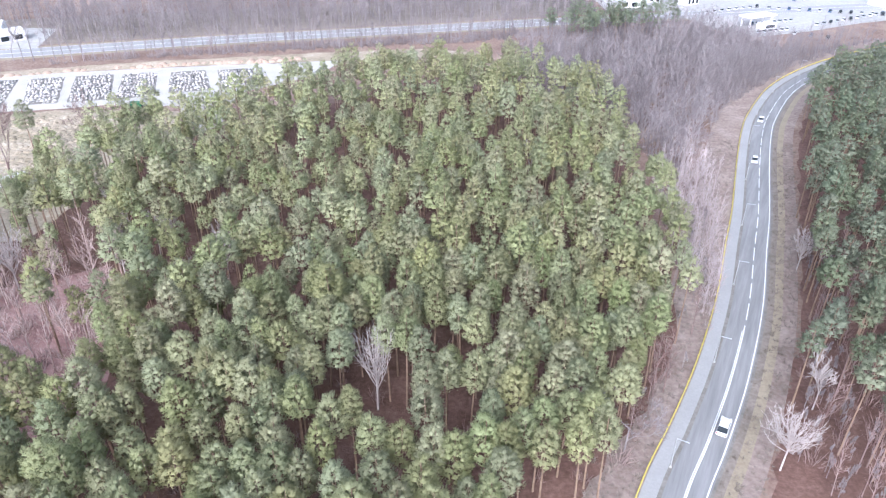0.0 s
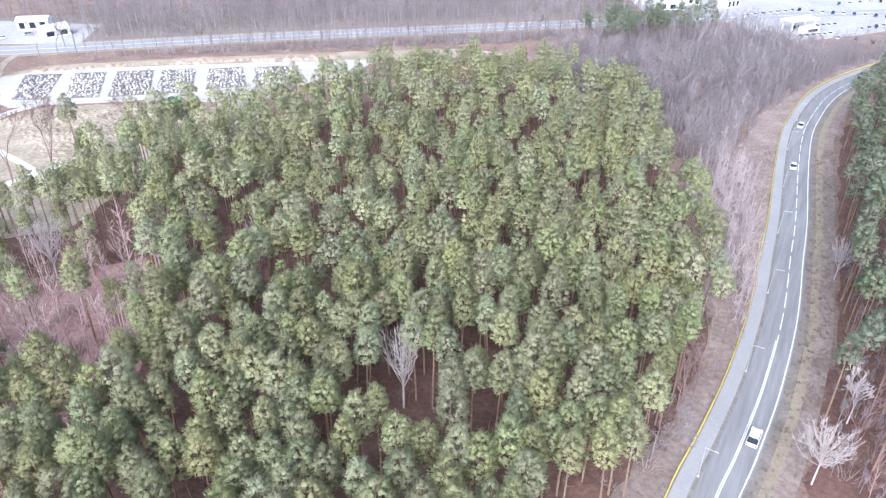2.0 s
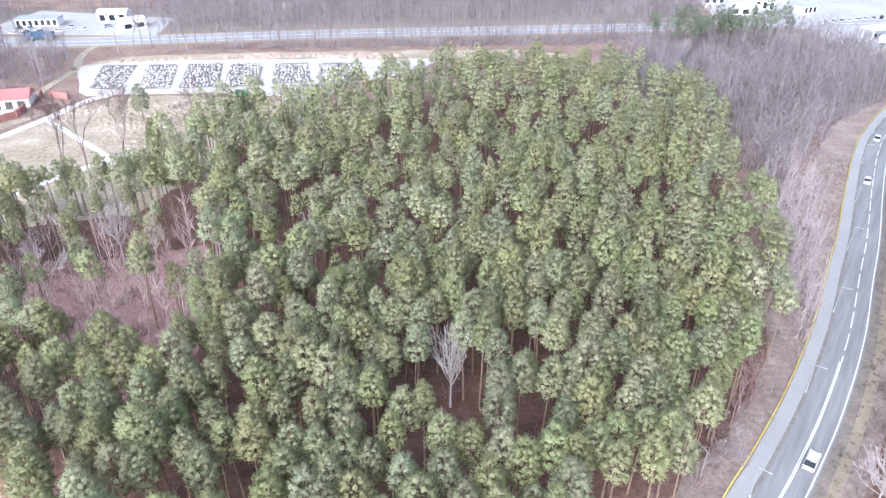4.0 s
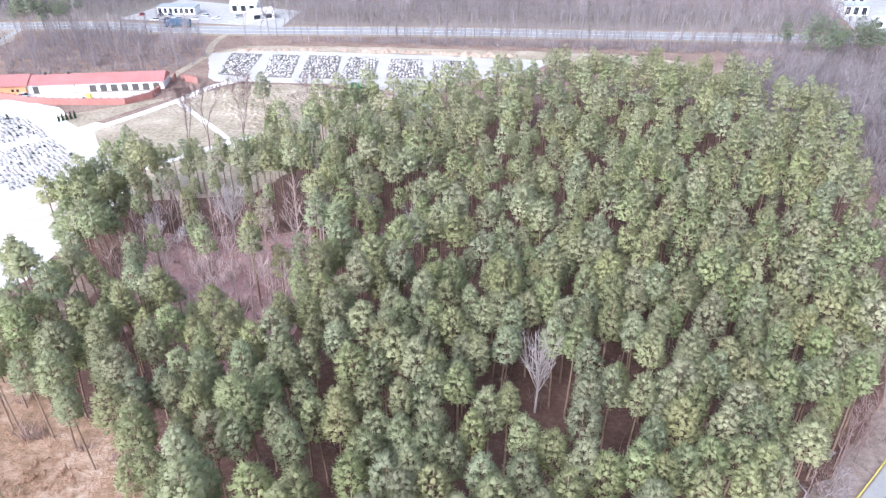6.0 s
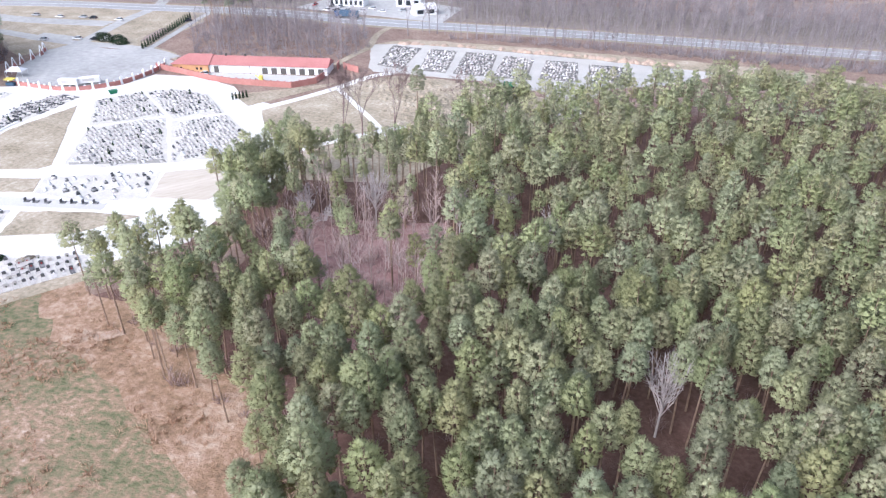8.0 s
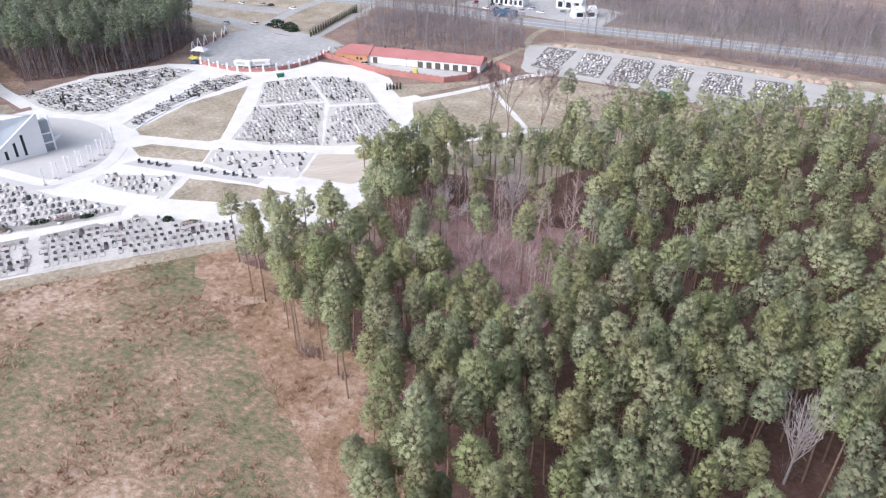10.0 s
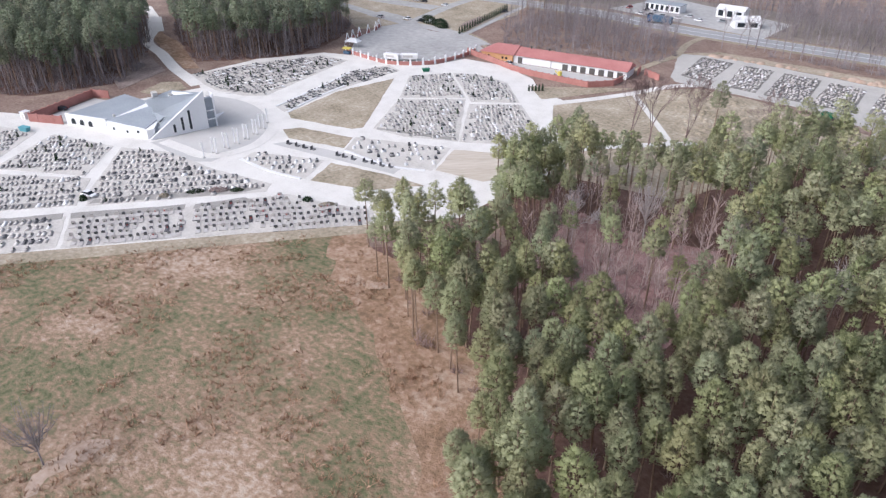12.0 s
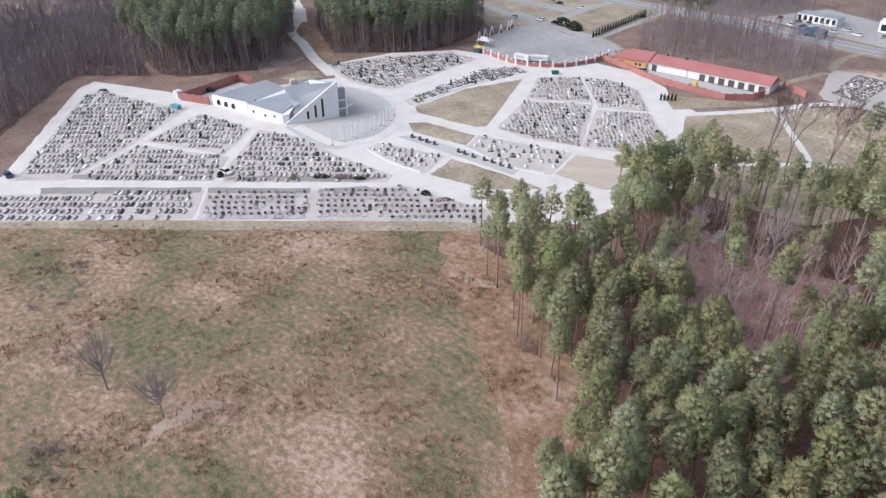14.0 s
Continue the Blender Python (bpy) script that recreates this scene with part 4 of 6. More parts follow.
# leafless trees that stand out
for x, y, h, seed, spread, mat, label in (
        (27.4, 74.6, 14, 3, 0.40, M_TWIG, "grey leafless tree at the wood's edge"),
        (60, 83.6, 12, 4, 0.36, M_PALE, "pale leafless tree among pines"),
        (80, 119, 11, 5, 0.45, M_TWIG, "grey leafless tree above the road verge"),
        (-124, 154, 25, 6, 0.28, M_TWIGRED, "tall leafless tree at the meadow's edge"),
        (-120, 158, 26, 7, 0.28, M_TWIGRED, "tall leafless tree at the meadow's edge"),
        (-113, 165, 24, 8, 0.3, M_TWIGRED, "tall leafless tree at the meadow's edge"),
        (-104, 190, 21, 9, 0.3, M_TWIGRED, "tall leafless tree at the meadow's edge"),
        (-95, 103, 12, 12, 0.42, M_PALE, "grey leafless tree in the clearing"),
        (-62, 130, 13, 13, 0.35, M_PALE, "grey leafless tree among pines"),
        (-71, 137, 14, 14, 0.33, M_PALE, "grey leafless tree among pines"),
        (-48, 117, 12, 15, 0.35, M_PALE, "grey leafless tree among pines"),
        (8, 93, 11, 16, 0.40, M_TWIGRED, "brown leafless tree among pines"),
        (22, 165, 13, 17, 0.35, M_PALE, "grey leafless tree among pines")):
    ob = new("bare_tree", mesh_np("bare_tree", *bare(500 + seed, h, spread, 6 if h > 9 else 5, thick=0.011 * h, fine=0.05 if mat is M_PALE else 0.03, trunk_part=0.36), mat))
    ob.location = (x, y, 0)
    tagged(ob, label, "bare tree")

for x, y, h, w, seed, label in ((49.5, 71.0, 11, 8, 8, "leafless tree with a pale spreading crown"), (-10.6, 83.6, 17, 6.6, 1, "dead silvery-pink tree with upswept bare limbs"), (-87, 118, 15, 6.5, 2, "pale leafless tree among the clearing's pines"),
                                (-100, 108, 12, 6, 3, "pale leafless tree among the clearing's pines"), (-66, 121, 15, 6, 4, "pale leafless tree among the clearing's pines"), (-45, 122, 14, 5.5, 5, "pale leafless tree among the pines"), (76, 126, 10, 5, 7, "pale leafless tree beside the road")):
    ob = new("bare_tree", mesh_np("bare_tree", *upswept(600 + seed, h, w, 60 if w > 7 else 36, 0.035 if w > 7 else 0.045, 0.42 if w > 7 else 0.3), M_PALE))
    ob.location = (x, y, 0)
    tagged(ob, label, "bare tree")

for x, y, h, seed in ((-93, -6.8, 11, 11), (-104, -14.8, 12.5, 12)):
    ob = new("bare_tree", mesh_np("bare_tree", *upswept(600 + seed, h, 8.0, 38, 0.022, 0.28), M_TWIG))
    ob.location = (x, y, 0)
    tagged(ob, "small leafless brown tree on the meadow", "bare tree", "meadow trees")

# tufts on the meadow
tufts = [bush(470 + k, r, 14, ln, 0.06) for k, (r, ln) in enumerate([(0.5, 0.3), (0.7, 0.35), (0.4, 0.25), (0.9, 0.4)])]
fs = scatter(FIELD, 1.5, 63, 0.5)
keep = np.array([noise.noise((x * 0.06, y * 0.06, 3.0)) + 0.6 * noise.noise((x * 0.25, y * 0.25, 9.0)) for x, y in fs]) > 0.08
scrub = np.vstack([scatter([(-102, -27), (-93, -19), (-85, -21), (-84, -28)], 2.6, 65, 0.5), scatter([(-160, -28), (-149, -14), (-131, -17), (-130, -28)], 4.5, 66, 0.5)])
stuff("thicket", planted(bushes, scrub, 67, 0.45, 1.0), M_TWIG, "grey leafless thorn scrub on the meadow", "thicket")
stuff("dry_grass", planted(tufts, fs[keep], 63, 0.7, 1.6), M_STRAW, "tufts of rust-brown dead grass", "dry grass")
edge = scatter([(-122, 66), (-100, 60), (-80, 56), (-62, 49), (-50, 34), (-46, 28), (-56, 38), (-66, 43), (-84, 46), (-104, 50), (-126, 60)], 1.5, 64, 0.5)
stuff("thicket", planted(bushes, edge[::5], 64, 0.3, 0.7), M_STRAW, "rust-brown dead bracken at the wood's edge", "thicket")

# many-stemmed leafless shrubs on both sides of the road
shrubs = [bare(560 + k, h, 0.5, 4, thick=0.05, fork=(3, 4), trunk_part=0.12, fine=0.022) for k, h in enumerate((4.5, 5.5, 3.5))]
side_r = np.vstack([scatter([(54, 66), (52, 74), (60, 86), (68, 103), (79, 130), (86, 148), (88, 140), (74, 106), (66, 84), (74, 60), (50, 60)], 3.3, 70, 0.5),
                    scatter([(24, 68), (31, 76), (40, 90), (50, 108), (58, 126), (66, 150), (60, 150), (50, 118), (40, 98), (30, 82)], 5.5, 71, 0.5)])
stuff("bare_shrubs", planted(shrubs, side_r, 72, 0.7, 1.2), M_TWIG, "leafless many-stemmed grey shrubs beside the road", "shrubs")

strip_r = [tuple(line[i] + side[i] * o) for i, o in [(k, 3.6) for k in range(28, 110, 4)] + [(k, 9.5) for k in range(108, 24, -4)]]
strip_l = [tuple(line[i] - side[i] * o) for i, o in [(k, 6.6) for k in range(28, 110, 4)] + [(k, 14.0) for k in range(108, 24, -4)]]
stuff("dry_grass", planted(tufts, np.vstack([scatter(strip_r, 1.5, 75, 0.5), scatter(strip_l, 1.7, 76, 0.5)]), 77, 0.6, 1.4, 0.05), M_DITCH, "dead grass and stalks along the road", "dry grass")

# ---- cemetery plots ----
PLOTS = {
    "front_a": [(-204, -58), (-195, -38), (-176.6, 10.4), (-161.4, 5.6), (-179.3, -36), (-188, -55)],
    "front_b": [(-174.8, 12.6), (-163.8, 36.6), (-149.4, 32), (-160.3, 8.1)],
    "front_c": [(-163.7, 38.5), (-155.6, 60.5), (-147.2, 65), (-135.6, 73.7), (-130, 70), (-148.4, 32.8)],
    "left_big": [(-204.6, -34.2), (-274.8, -16.6), (-277.2, -10.9), (-243.1, 13.9), (-216.5, -6.3), (-198.9, -21.6)],
    "mid_low": [(-197.9, -19.5), (-216.2, -2.4), (-196.4, 20.2), (-181.8, 14)],
    "mid_up": [(-237.2, 18.6), (-217.2, 30.8), (-199.8, 20), (-219.3, 0.6)],
    "mid_right": [(-179.5, 17.4), (-187.5, 19.5), (-213.7, 33.6), (-202.3, 43.5), (-182.4, 50), (-165.2, 59.3), (-161.7, 56.3)],
    "back": [(-276.4, 73.8), (-276.8, 101.6), (-271.5, 128.3), (-259.3, 133.6), (-236.2, 88.5), (-240.6, 82.3), (-252.5, 76.2)],
    "avenue": [(-221.9, 87.2), (-215.9, 87.3), (-225.7, 106.7), (-234.1, 143.4), (-242.6, 143.9), (-243.9, 127.8), (-232.7, 107.7)],
    "small": [(-184.8, 60.1), (-187.6, 64.7), (-171, 77.9), (-163.1, 68.4), (-173.1, 63.5)],
    "new": [(-173.6, 87.8), (-180.3, 95.1), (-157.3, 113), (-147.6, 99.7), (-157.3, 92.3)],
    "fan_a": [(-205.8, 127), (-225, 143.6), (-219.1, 158.3), (-192.7, 145.4)],
    "fan_b": [(-184.4, 103.7), (-203.4, 124.9), (-190.2, 143.7), (-160.9, 118.8), (-173.4, 107.9)],
    "fan_c": [(-218.4, 159.7), (-210.5, 166.7), (-196.9, 168.1), (-177.4, 157.6), (-187.6, 145.1)],
    "fan_d": [(-185, 142.4), (-174, 155.8), (-157.7, 147), (-150, 130), (-159.5, 119.7)],
}


def widened(poly, by):
    """The outline pushed outwards from its middle."""
    m = np.mean(poly, 0)
    return [(x + (x - m[0]) / math.hypot(x - m[0], y - m[1]) * by, y + (y - m[1]) / math.hypot(x - m[0], y - m[1]) * by) for x, y in poly]


for name, p in PLOTS.items():
    sheet("plot", widened(p, 0.9), 0.115 + 0.006 * (list(PLOTS).index(name) % 3), M_PLOT, "trodden grey-brown soil between graves", step=2, jitter=0.3)
for p in ([(-214, 87.2), (-224.7, 112), (-226.4, 136.9), (-187.3, 101.1), (-187.9, 97.4), (-208.4, 85.7)],
          [(-200.2, 79.1), (-198.9, 84.3), (-181.3, 94), (-175.5, 87.8), (-192.5, 77.7)],
          [(-160.6, 69.4), (-168, 79.6), (-150.9, 88.7), (-140, 92.9), (-146.2, 79.3)],
          [(-188.8, 173), (-175, 166.5), (-163, 205), (-171, 194.6), (-176, 188)]):
    sheet("lawn", p, 0.13, M_DRY, "dry yellow-brown lawn between cemetery ways", step=2, jitter=0.4)
for p in ([(-195.9, -28.1), (-178.3, 10.8), (-175.2, 10), (-191.8, -28)], [(-177.5, 12.4), (-165.7, 37.1), (-163.2, 36.2), (-174.2, 11.9)], [(-164.6, 39.2), (-160.8, 51.1), (-151, 54.6), (-156.6, 50.6), (-162.1, 38.1)],
          [(-182.1, 18.9), (-166.6, 56.8), (-163.4, 56.5), (-164.3, 49.9), (-180.2, 17.3)], [(-201.2, -20.1), (-185, 14.3), (-182, 13.8), (-198.6, -21.2)], [(-184.6, 104.7), (-163.5, 119.9), (-161.4, 117.8), (-183, 103.8)]):
    sheet("soil_strip", p, 0.136, M_STRIP, "trodden grey-brown strip beside graves", step=2, jitter=0.4)
sheet("flower_bed", [(-266, 52.3), (-273.3, 62.3), (-269.9, 67.9), (-260.5, 67.5), (-259.5, 61.2), (-261.5, 54.7)], 0.135, M_DRY, "brown planted bed behind the chapel", step=2, jitter=0.4)
sheet("bank", [(-355, 78.5), (-355, 85), (-330, 86), (-283.3, 80.1), (-286, 75), (-305, 76)], 0.09, M_RUST, "rust-brown grass bank beside the forest track", step=3, jitter=0.7)
sheet("bank", [(-288.6, 68), (-325.5, 69), (-286.4, 48), (-273.4, 47.2)], 0.088, M_SLOPE, "bank of dead leaves before the pine wood", step=3, jitter=0.7)
sheet("lawn", [(-146.5, 101.1), (-155.5, 113.8), (-145.2, 123.5), (-131.5, 115.8), (-132.8, 107.1)], 0.13, M_PALESOIL, "raked sandy soil between cemetery ways", step=2, jitter=0.4)
sheet("plaza", [(-213.8, 41.8), (-215.8, 62.8), (-249.6, 70.8), (-246, 78.6), (-222.4, 83.1), (-208, 80), (-197.5, 71.5), (-188.5, 51.9), (-192.6, 46.2)],
      0.11, M_PAVE, "grey paved forecourt of the chapel", step=3, jitter=0.3)
sheet("parking", [(-270, 141), (-290, 156), (-303, 175), (-300, 190), (-282, 192), (-262, 200), (-240, 192), (-233, 170), (-236, 154), (-248, 144)],
      0.1, M_LOT, "grey paved parking ground before the gate", step=3, jitter=0.3)


def box_arrays(c, half, turn, base):
    """Many upright boxes at once: centres (n x 2), half sizes (n x 3), turns; base: heights of their undersides."""
    k = np.array([[x, y, z] for z in (0, 1) for y in (-1, 1) for x in (-1, 1)], float)
    v = k[None] * np.stack([half[:, 0], half[:, 1], half[:, 2] * 2], 1)[:, None]
    cs, sn = np.cos(turn)[:, None], np.sin(turn)[:, None]
    w = np.stack([v[..., 0] * cs - v[..., 1] * sn, v[..., 0] * sn + v[..., 1] * cs, v[..., 2]], -1)
    w[..., :2] += c[:, None]
    w[..., 2] += np.broadcast_to(base, len(c))[:, None]
    t = np.array([(0, 2, 3), (0, 3, 1), (4, 5, 7), (4, 7, 6), (0, 1, 5), (0, 5, 4), (2, 6, 7), (2, 7, 3), (0, 4, 6), (0, 6, 2), (1, 3, 7), (1, 7, 5)])
    return w.reshape(-1, 3), (t[None] + 8 * np.arange(len(c))[:, None, None]).reshape(-1, 3)


def grave_spots(poly, heading, along, across, seed, gaps=0.06):
    rng = np.random.default_rng(seed)
    a = radians(heading)
    u, w = np.array([math.cos(a), math.sin(a)]), np.array([-math.sin(a), math.cos(a)])
    p = np.array(poly)
    s, t = p @ u, p @ w
    g = np.array([(i, j) for j in np.arange(t.min() + 1, t.max(), across) for i in np.arange(s.min() + rng.uniform(0.2, 0.2 + along), s.max(), along * rng.uniform(0.97, 1.05))])
    g += rng.normal(size=g.shape) * (0.14, 0.13)
    q = g[:, :1] * u + g[:, 1:] * w
    mid = p.mean(0)
    keep = inside(mid + (q - mid) * 1.03, poly) & (rng.uniform(size=len(q)) > gaps)
    return q[keep], a


def graves(poly, heading, along, across, seed, dark=0.3, label="rows of stone graves", gaps=0.06, top=0.14, tall=0.52, white=0.1):
    """Rows of graves joined: kerbed slab, headstone, some flowers and vases."""
    rng = np.random.default_rng(seed)
    q, a = grave_spots(poly, heading, along, across, seed, gaps)
    n = len(q)
    if not n:
        return
    u, w = np.array([math.cos(a), math.sin(a)]), np.array([-math.sin(a), math.cos(a)])
    turn = np.full(n, a) + rng.normal(size=n) * 0.03
    wide = np.where(rng.uniform(size=n) < 0.15, 0.75, 0.46) * min(1.0, along / 1.5)
    bits, which = [], []
    isdark = rng.uniform(size=n) < dark * 0.35

    def add(c, half, base, mat):
        v, t = box_arrays(c, half, turn[: len(c)] if len(c) == n else np.full(len(c), a), base)
        bits.append((v, t))
        which.append(np.repeat(mat, 12))

    kind = np.where(isdark, 1, np.where(rng.uniform(size=n) < white, 2, 0))
    deep = np.minimum(0.98, across * 0.31) * rng.uniform(0.8, 1.05, n)
    add(q, np.stack([wide, deep, np.full(n, 0.07)], 1), top, kind)
    add(q + w * 0.08, np.stack([wide * 0.8, deep * 0.8, rng.uniform(0.02, 0.05, n)], 1), top + 0.138, np.where(rng.uniform(size=n) < 0.1, 1 - np.minimum(kind, 1), kind))
    add(q + w * deep[:, None] * 0.92, np.stack([wide * rng.uniform(0.45, 0.75, n), np.full(n, 0.09), tall / 2 * rng.uniform(0.7, 1.15, n)], 1), top,
        np.where(rng.uniform(size=n) < dark + 0.1, 1, kind))
    some = rng.uniform(size=n) < 0.35
    c = q[some] + w * 0.35 + rng.normal(size=(some.sum(), 2)) * 0.18
    add(c, np.tile([0.14, 0.11, 0.1], (len(c), 1)), top + 0.18, np.where(rng.uniform(size=len(c)) < 0.5, 3, 2))
    v, t = gather(bits)
    stuff("graves", (v, t), [M_STONE, M_GRANITE, M_MARBLE, M_EVERGREEN], label, "graves", np.concatenate(which))


ROW = 65.5
graves(PLOTS["front_a"], ROW, 1.5, 3.5, 71, 0.42)
graves(PLOTS["left_big"], ROW + 2, 1.3, 3.7, 74, 0.2)
graves(PLOTS["mid_low"], ROW, 1.3, 3.7, 75, 0.24)
graves(PLOTS["mid_up"], ROW - 4, 1.3, 3.5, 76, 0.16)
graves(PLOTS["mid_right"], ROW - 2, 1.5, 3.6, 77, 0.34)
graves(PLOTS["back"], 98, 1.5, 3.3, 78, 0.9, white=0.22)
graves(PLOTS["avenue"], 105, 1.6, 2.8, 79, 2.0, white=0.3)
graves(PLOTS["small"], 62, 1.9, 3.4, 80, 0.6, gaps=0.2, white=0.5)
graves(PLOTS["new"], 62, 2.0, 3.5, 81, 0.6, gaps=0.3, white=0.5)
graves(PLOTS["fan_a"], 68, 1.3, 3.3, 82, 0.18)
graves(PLOTS["fan_b"], 68, 1.3, 3.3, 83, 0.16)
graves(PLOTS["fan_c"], 60, 1.3, 3.2, 84, 0.6)
graves(PLOTS["fan_d"], 60, 1.3, 3.2, 85, 0.12)
FAR_PLOTS = [[(-165.2, 231.2), (-176.5, 259.2), (-163.3, 261.6), (-153.2, 231.3)], [(-146.1, 233.1), (-159.1, 261.8), (-146.9, 264.9), (-135.6, 235.1)],
             [(-132.3, 235.9), (-142.9, 266), (-129.3, 268.5), (-118.9, 239.4)], [(-116.8, 239.9), (-125.4, 268.5), (-112.9, 270.1), (-104.2, 243.1)],
             [(-100.1, 246.4), (-107.7, 271.4), (-95.3, 274.6), (-86, 250)], [(-82, 252), (-90, 274), (-78, 277), (-66, 256)]]
for k, p in enumerate(FAR_PLOTS):
    sheet("plot", widened(p, 0.5), 0.13, M_SILT, "grey soil between crowded graves", step=2, jitter=0.4)
    graves(p, 15, 1.3, 2.1, 90 + k, (0.4, 0.12, 0.4, 0.3, 0.25, 0.25)[k])


# the front graves, one by one
def grave(seed):
    """One grave: kerb, cover slab, headstone and a pot or lantern."""
    rng = random.Random(seed)
    wide = rng.choice((0.5, 0.55, 0.9))
    dark = rng.random() < 0.16
    stone = M_GRANITE if dark else M_STONE
    top = tagged(new("grave"), rng.choice(("dark polished granite grave with an upright headstone", "dark granite grave with a low headstone")) if dark else
                 rng.choice(("pale stone grave with an upright headstone", "beige terrazzo grave with a dark headstone")), "grave", "front rows of graves")
    bm = bmesh.new()
    for x0, y0, x1, y1 in ((-wide, -1.05, -wide + 0.12, 1.05), (wide - 0.12, -1.05, wide, 1.05), (-wide + 0.12, -1.05, wide - 0.12, -0.93), (-wide + 0.12, 0.93, wide - 0.12, 1.05)):
        box(bm, x0, y0, 0.1, x1, y1, 0.24)
    part("kerb", bm, stone, top)
    part("slab", boxed(-wide + 0.1, -0.95, 0.12, wide - 0.1, 0.8, 0.28, bevel=0.02), M_STONE if rng.random() < 0.6 else stone, top)
    h, w = rng.uniform(0.55, 0.85), min(wide, 0.6) * rng.uniform(0.65, 0.95)
    bm = bmesh.new()
    prof = [(-w, 0.3), (w, 0.3), (w, 0.3 + h * 0.8), (w * 0.55, 0.3 + h), (-w * 0.55, 0.3 + h), (-w, 0.3 + h * 0.8)]
    a = [bm.verts.new((x, 0.82, z)) for x, z in prof]
    b = [bm.verts.new((x, 1.0, z)) for x, z in prof]
    bm.faces.new(a)
    bm.faces.new(b[::-1])
    for i in range(6):
        bm.faces.new((a[i], b[i], b[(i + 1) % 6], a[(i + 1) % 6]))
    part("headstone", bm, M_GRANITE if rng.random() < 0.7 else M_STONE, top)
    if rng.random() < 0.7:
        bm = bmesh.new()
        bmesh.ops.create_cone(bm, cap_ends=True, segments=7, radius1=0.1, radius2=0.16, depth=0.26, matrix=Matrix.Translation((rng.uniform(-0.2, 0.2), 0.55, 0.49)))
        part("flower_pot", bm, rng.choice((M_EVERGREEN, M_MARBLE, CAR_PAINTS["red"])), top)
    return top


kinds = [grave(k) for k in range(12)]
count = 0
for name, seed in (("front_b", 72), ("front_c", 73)):
    q, a = grave_spots(PLOTS[name], ROW, 1.8, 3.0, seed)
    for x, y in q:
        m = pose(x, y, 0.02, 0, 0, math.degrees(a))
        if count < len(kinds):
            kinds[count].matrix_basis = m
        else:
            copy_thing(kinds[random.randrange(len(kinds))], m)
        count += 1
# dark square headstones along the avenue, white kerbs behind
for x, y in ((-188.1, 75.7), (-185, 77), (-182.4, 78.2), (-179.8, 79.6), (-171.6, 83.7), (-169.3, 84.6), (-166.4, 85.9), (-162.9, 87.8), (-160.5, 89.1), (-157.7, 90.3), (-155.4, 91.8)):
    top = tagged(new("grave"), "black granite family tomb with a broad headstone", "grave", "tombs along the avenue")
    part("slab", boxed(-0.9, -1.1, 0.1, 0.9, 1.0, 0.45, bevel=0.04), M_GRANITE, top)
    part("headstone", boxed(-0.85, 0.55, 0.45, 0.85, 0.8, 1.7, bevel=0.05), M_GRANITE, top)
    top.matrix_basis = pose(x, y, 0.05, 0, 0, 118) @ Matrix.Scale(0.66, 4)
sheet("plot", [(-191, 71.5), (-190, 76.5), (-154, 95.5), (-151, 90)], 0.10, M_PAVE, "grey paved avenue with tombs", step=2, jitter=0.2)

# old earth mounds on the dry meadow
rng = np.random.default_rng(17)
ang = np.arange(8) / 8 * 2 * np.pi
dome = np.vstack([np.stack([np.cos(ang), np.sin(ang), 0 * ang - 0.05], 1), np.stack([0.62 * np.cos(ang), 0.62 * np.sin(ang), 0 * ang + 0.32], 1), [(0, 0, 0.42)]])
dt = np.array([t for k in range(8) for t in ((k, (k + 1) % 8, 8 + (k + 1) % 8), (k, 8 + (k + 1) % 8, 8 + k), (8 + k, 8 + (k + 1) % 8, 16))])
ms = scatter([(-156, 208), (-140, 192), (-112, 172), (-95, 198), (-108, 224), (-150, 219)], 2.7, 18, 0.4)
stuff("earth_mounds", planted([(dome * (1.2, 0.9, 1), dt), (dome * (0.9, 1.3, 1.2), dt), (dome * (1.5, 1.1, 0.9), dt)], ms, 19, 0.7, 1.2, 0.06), M_DRY, "low overgrown earth mounds in dry grass", "mounds")
bank = scatter([(-176, 266), (-140, 277), (-92, 288), (-60, 293), (-60, 288), (-92, 284), (-148, 274), (-178, 262)], 3.2, 20, 0.5)
stuff("earth_mounds", planted([(dome * (2.4, 1.6, 2.4), dt), (dome * (1.8, 2.0, 2.0), dt)], bank, 21, 0.6, 1.2, 0.0), M_BARE, "heaps of sandy soil below the highway", "mounds")

# the ring way round the forecourt and white kerbs along the avenue
pl, pw = spline([(-250, 72.2), (-237.5, 80), (-222.3, 82.6), (-206, 78.6), (-194.5, 68.9), (-191.4, 59), (-193.9, 51.8), (-203.9, 48), (-213, 45)], 1.5)
band("ring_way", pl, pw, -1.9, 1.9, 0.125, M_GRAVEL, "pale ring way round the paved forecourt", "path")
for pts in ([(-214.6, 87.4), (-220, 96), (-225.2, 107), (-229.6, 117.5)], [(-222.4, 86.6), (-232.4, 107), (-243.6, 127.6)], [(-185.4, 59.4), (-173, 62.7), (-162.4, 68)], [(-173.4, 87), (-157, 91.5), (-147, 99)]):
    pl, pw = spline(pts, 1.5)
    band("white_kerb", pl, pw, -0.45, 0.45, 0.28, M_MARBLE, "white stone kerb of a grave plot", "kerb")
sheet("track_end", [(-388, 85), (-388, 95), (-356, 87), (-356, 77)], 0.16, M_GRAVEL, "bright gravel place at the end of a forest track", step=3, jitter=0.4)

# ---- walls and fences ----


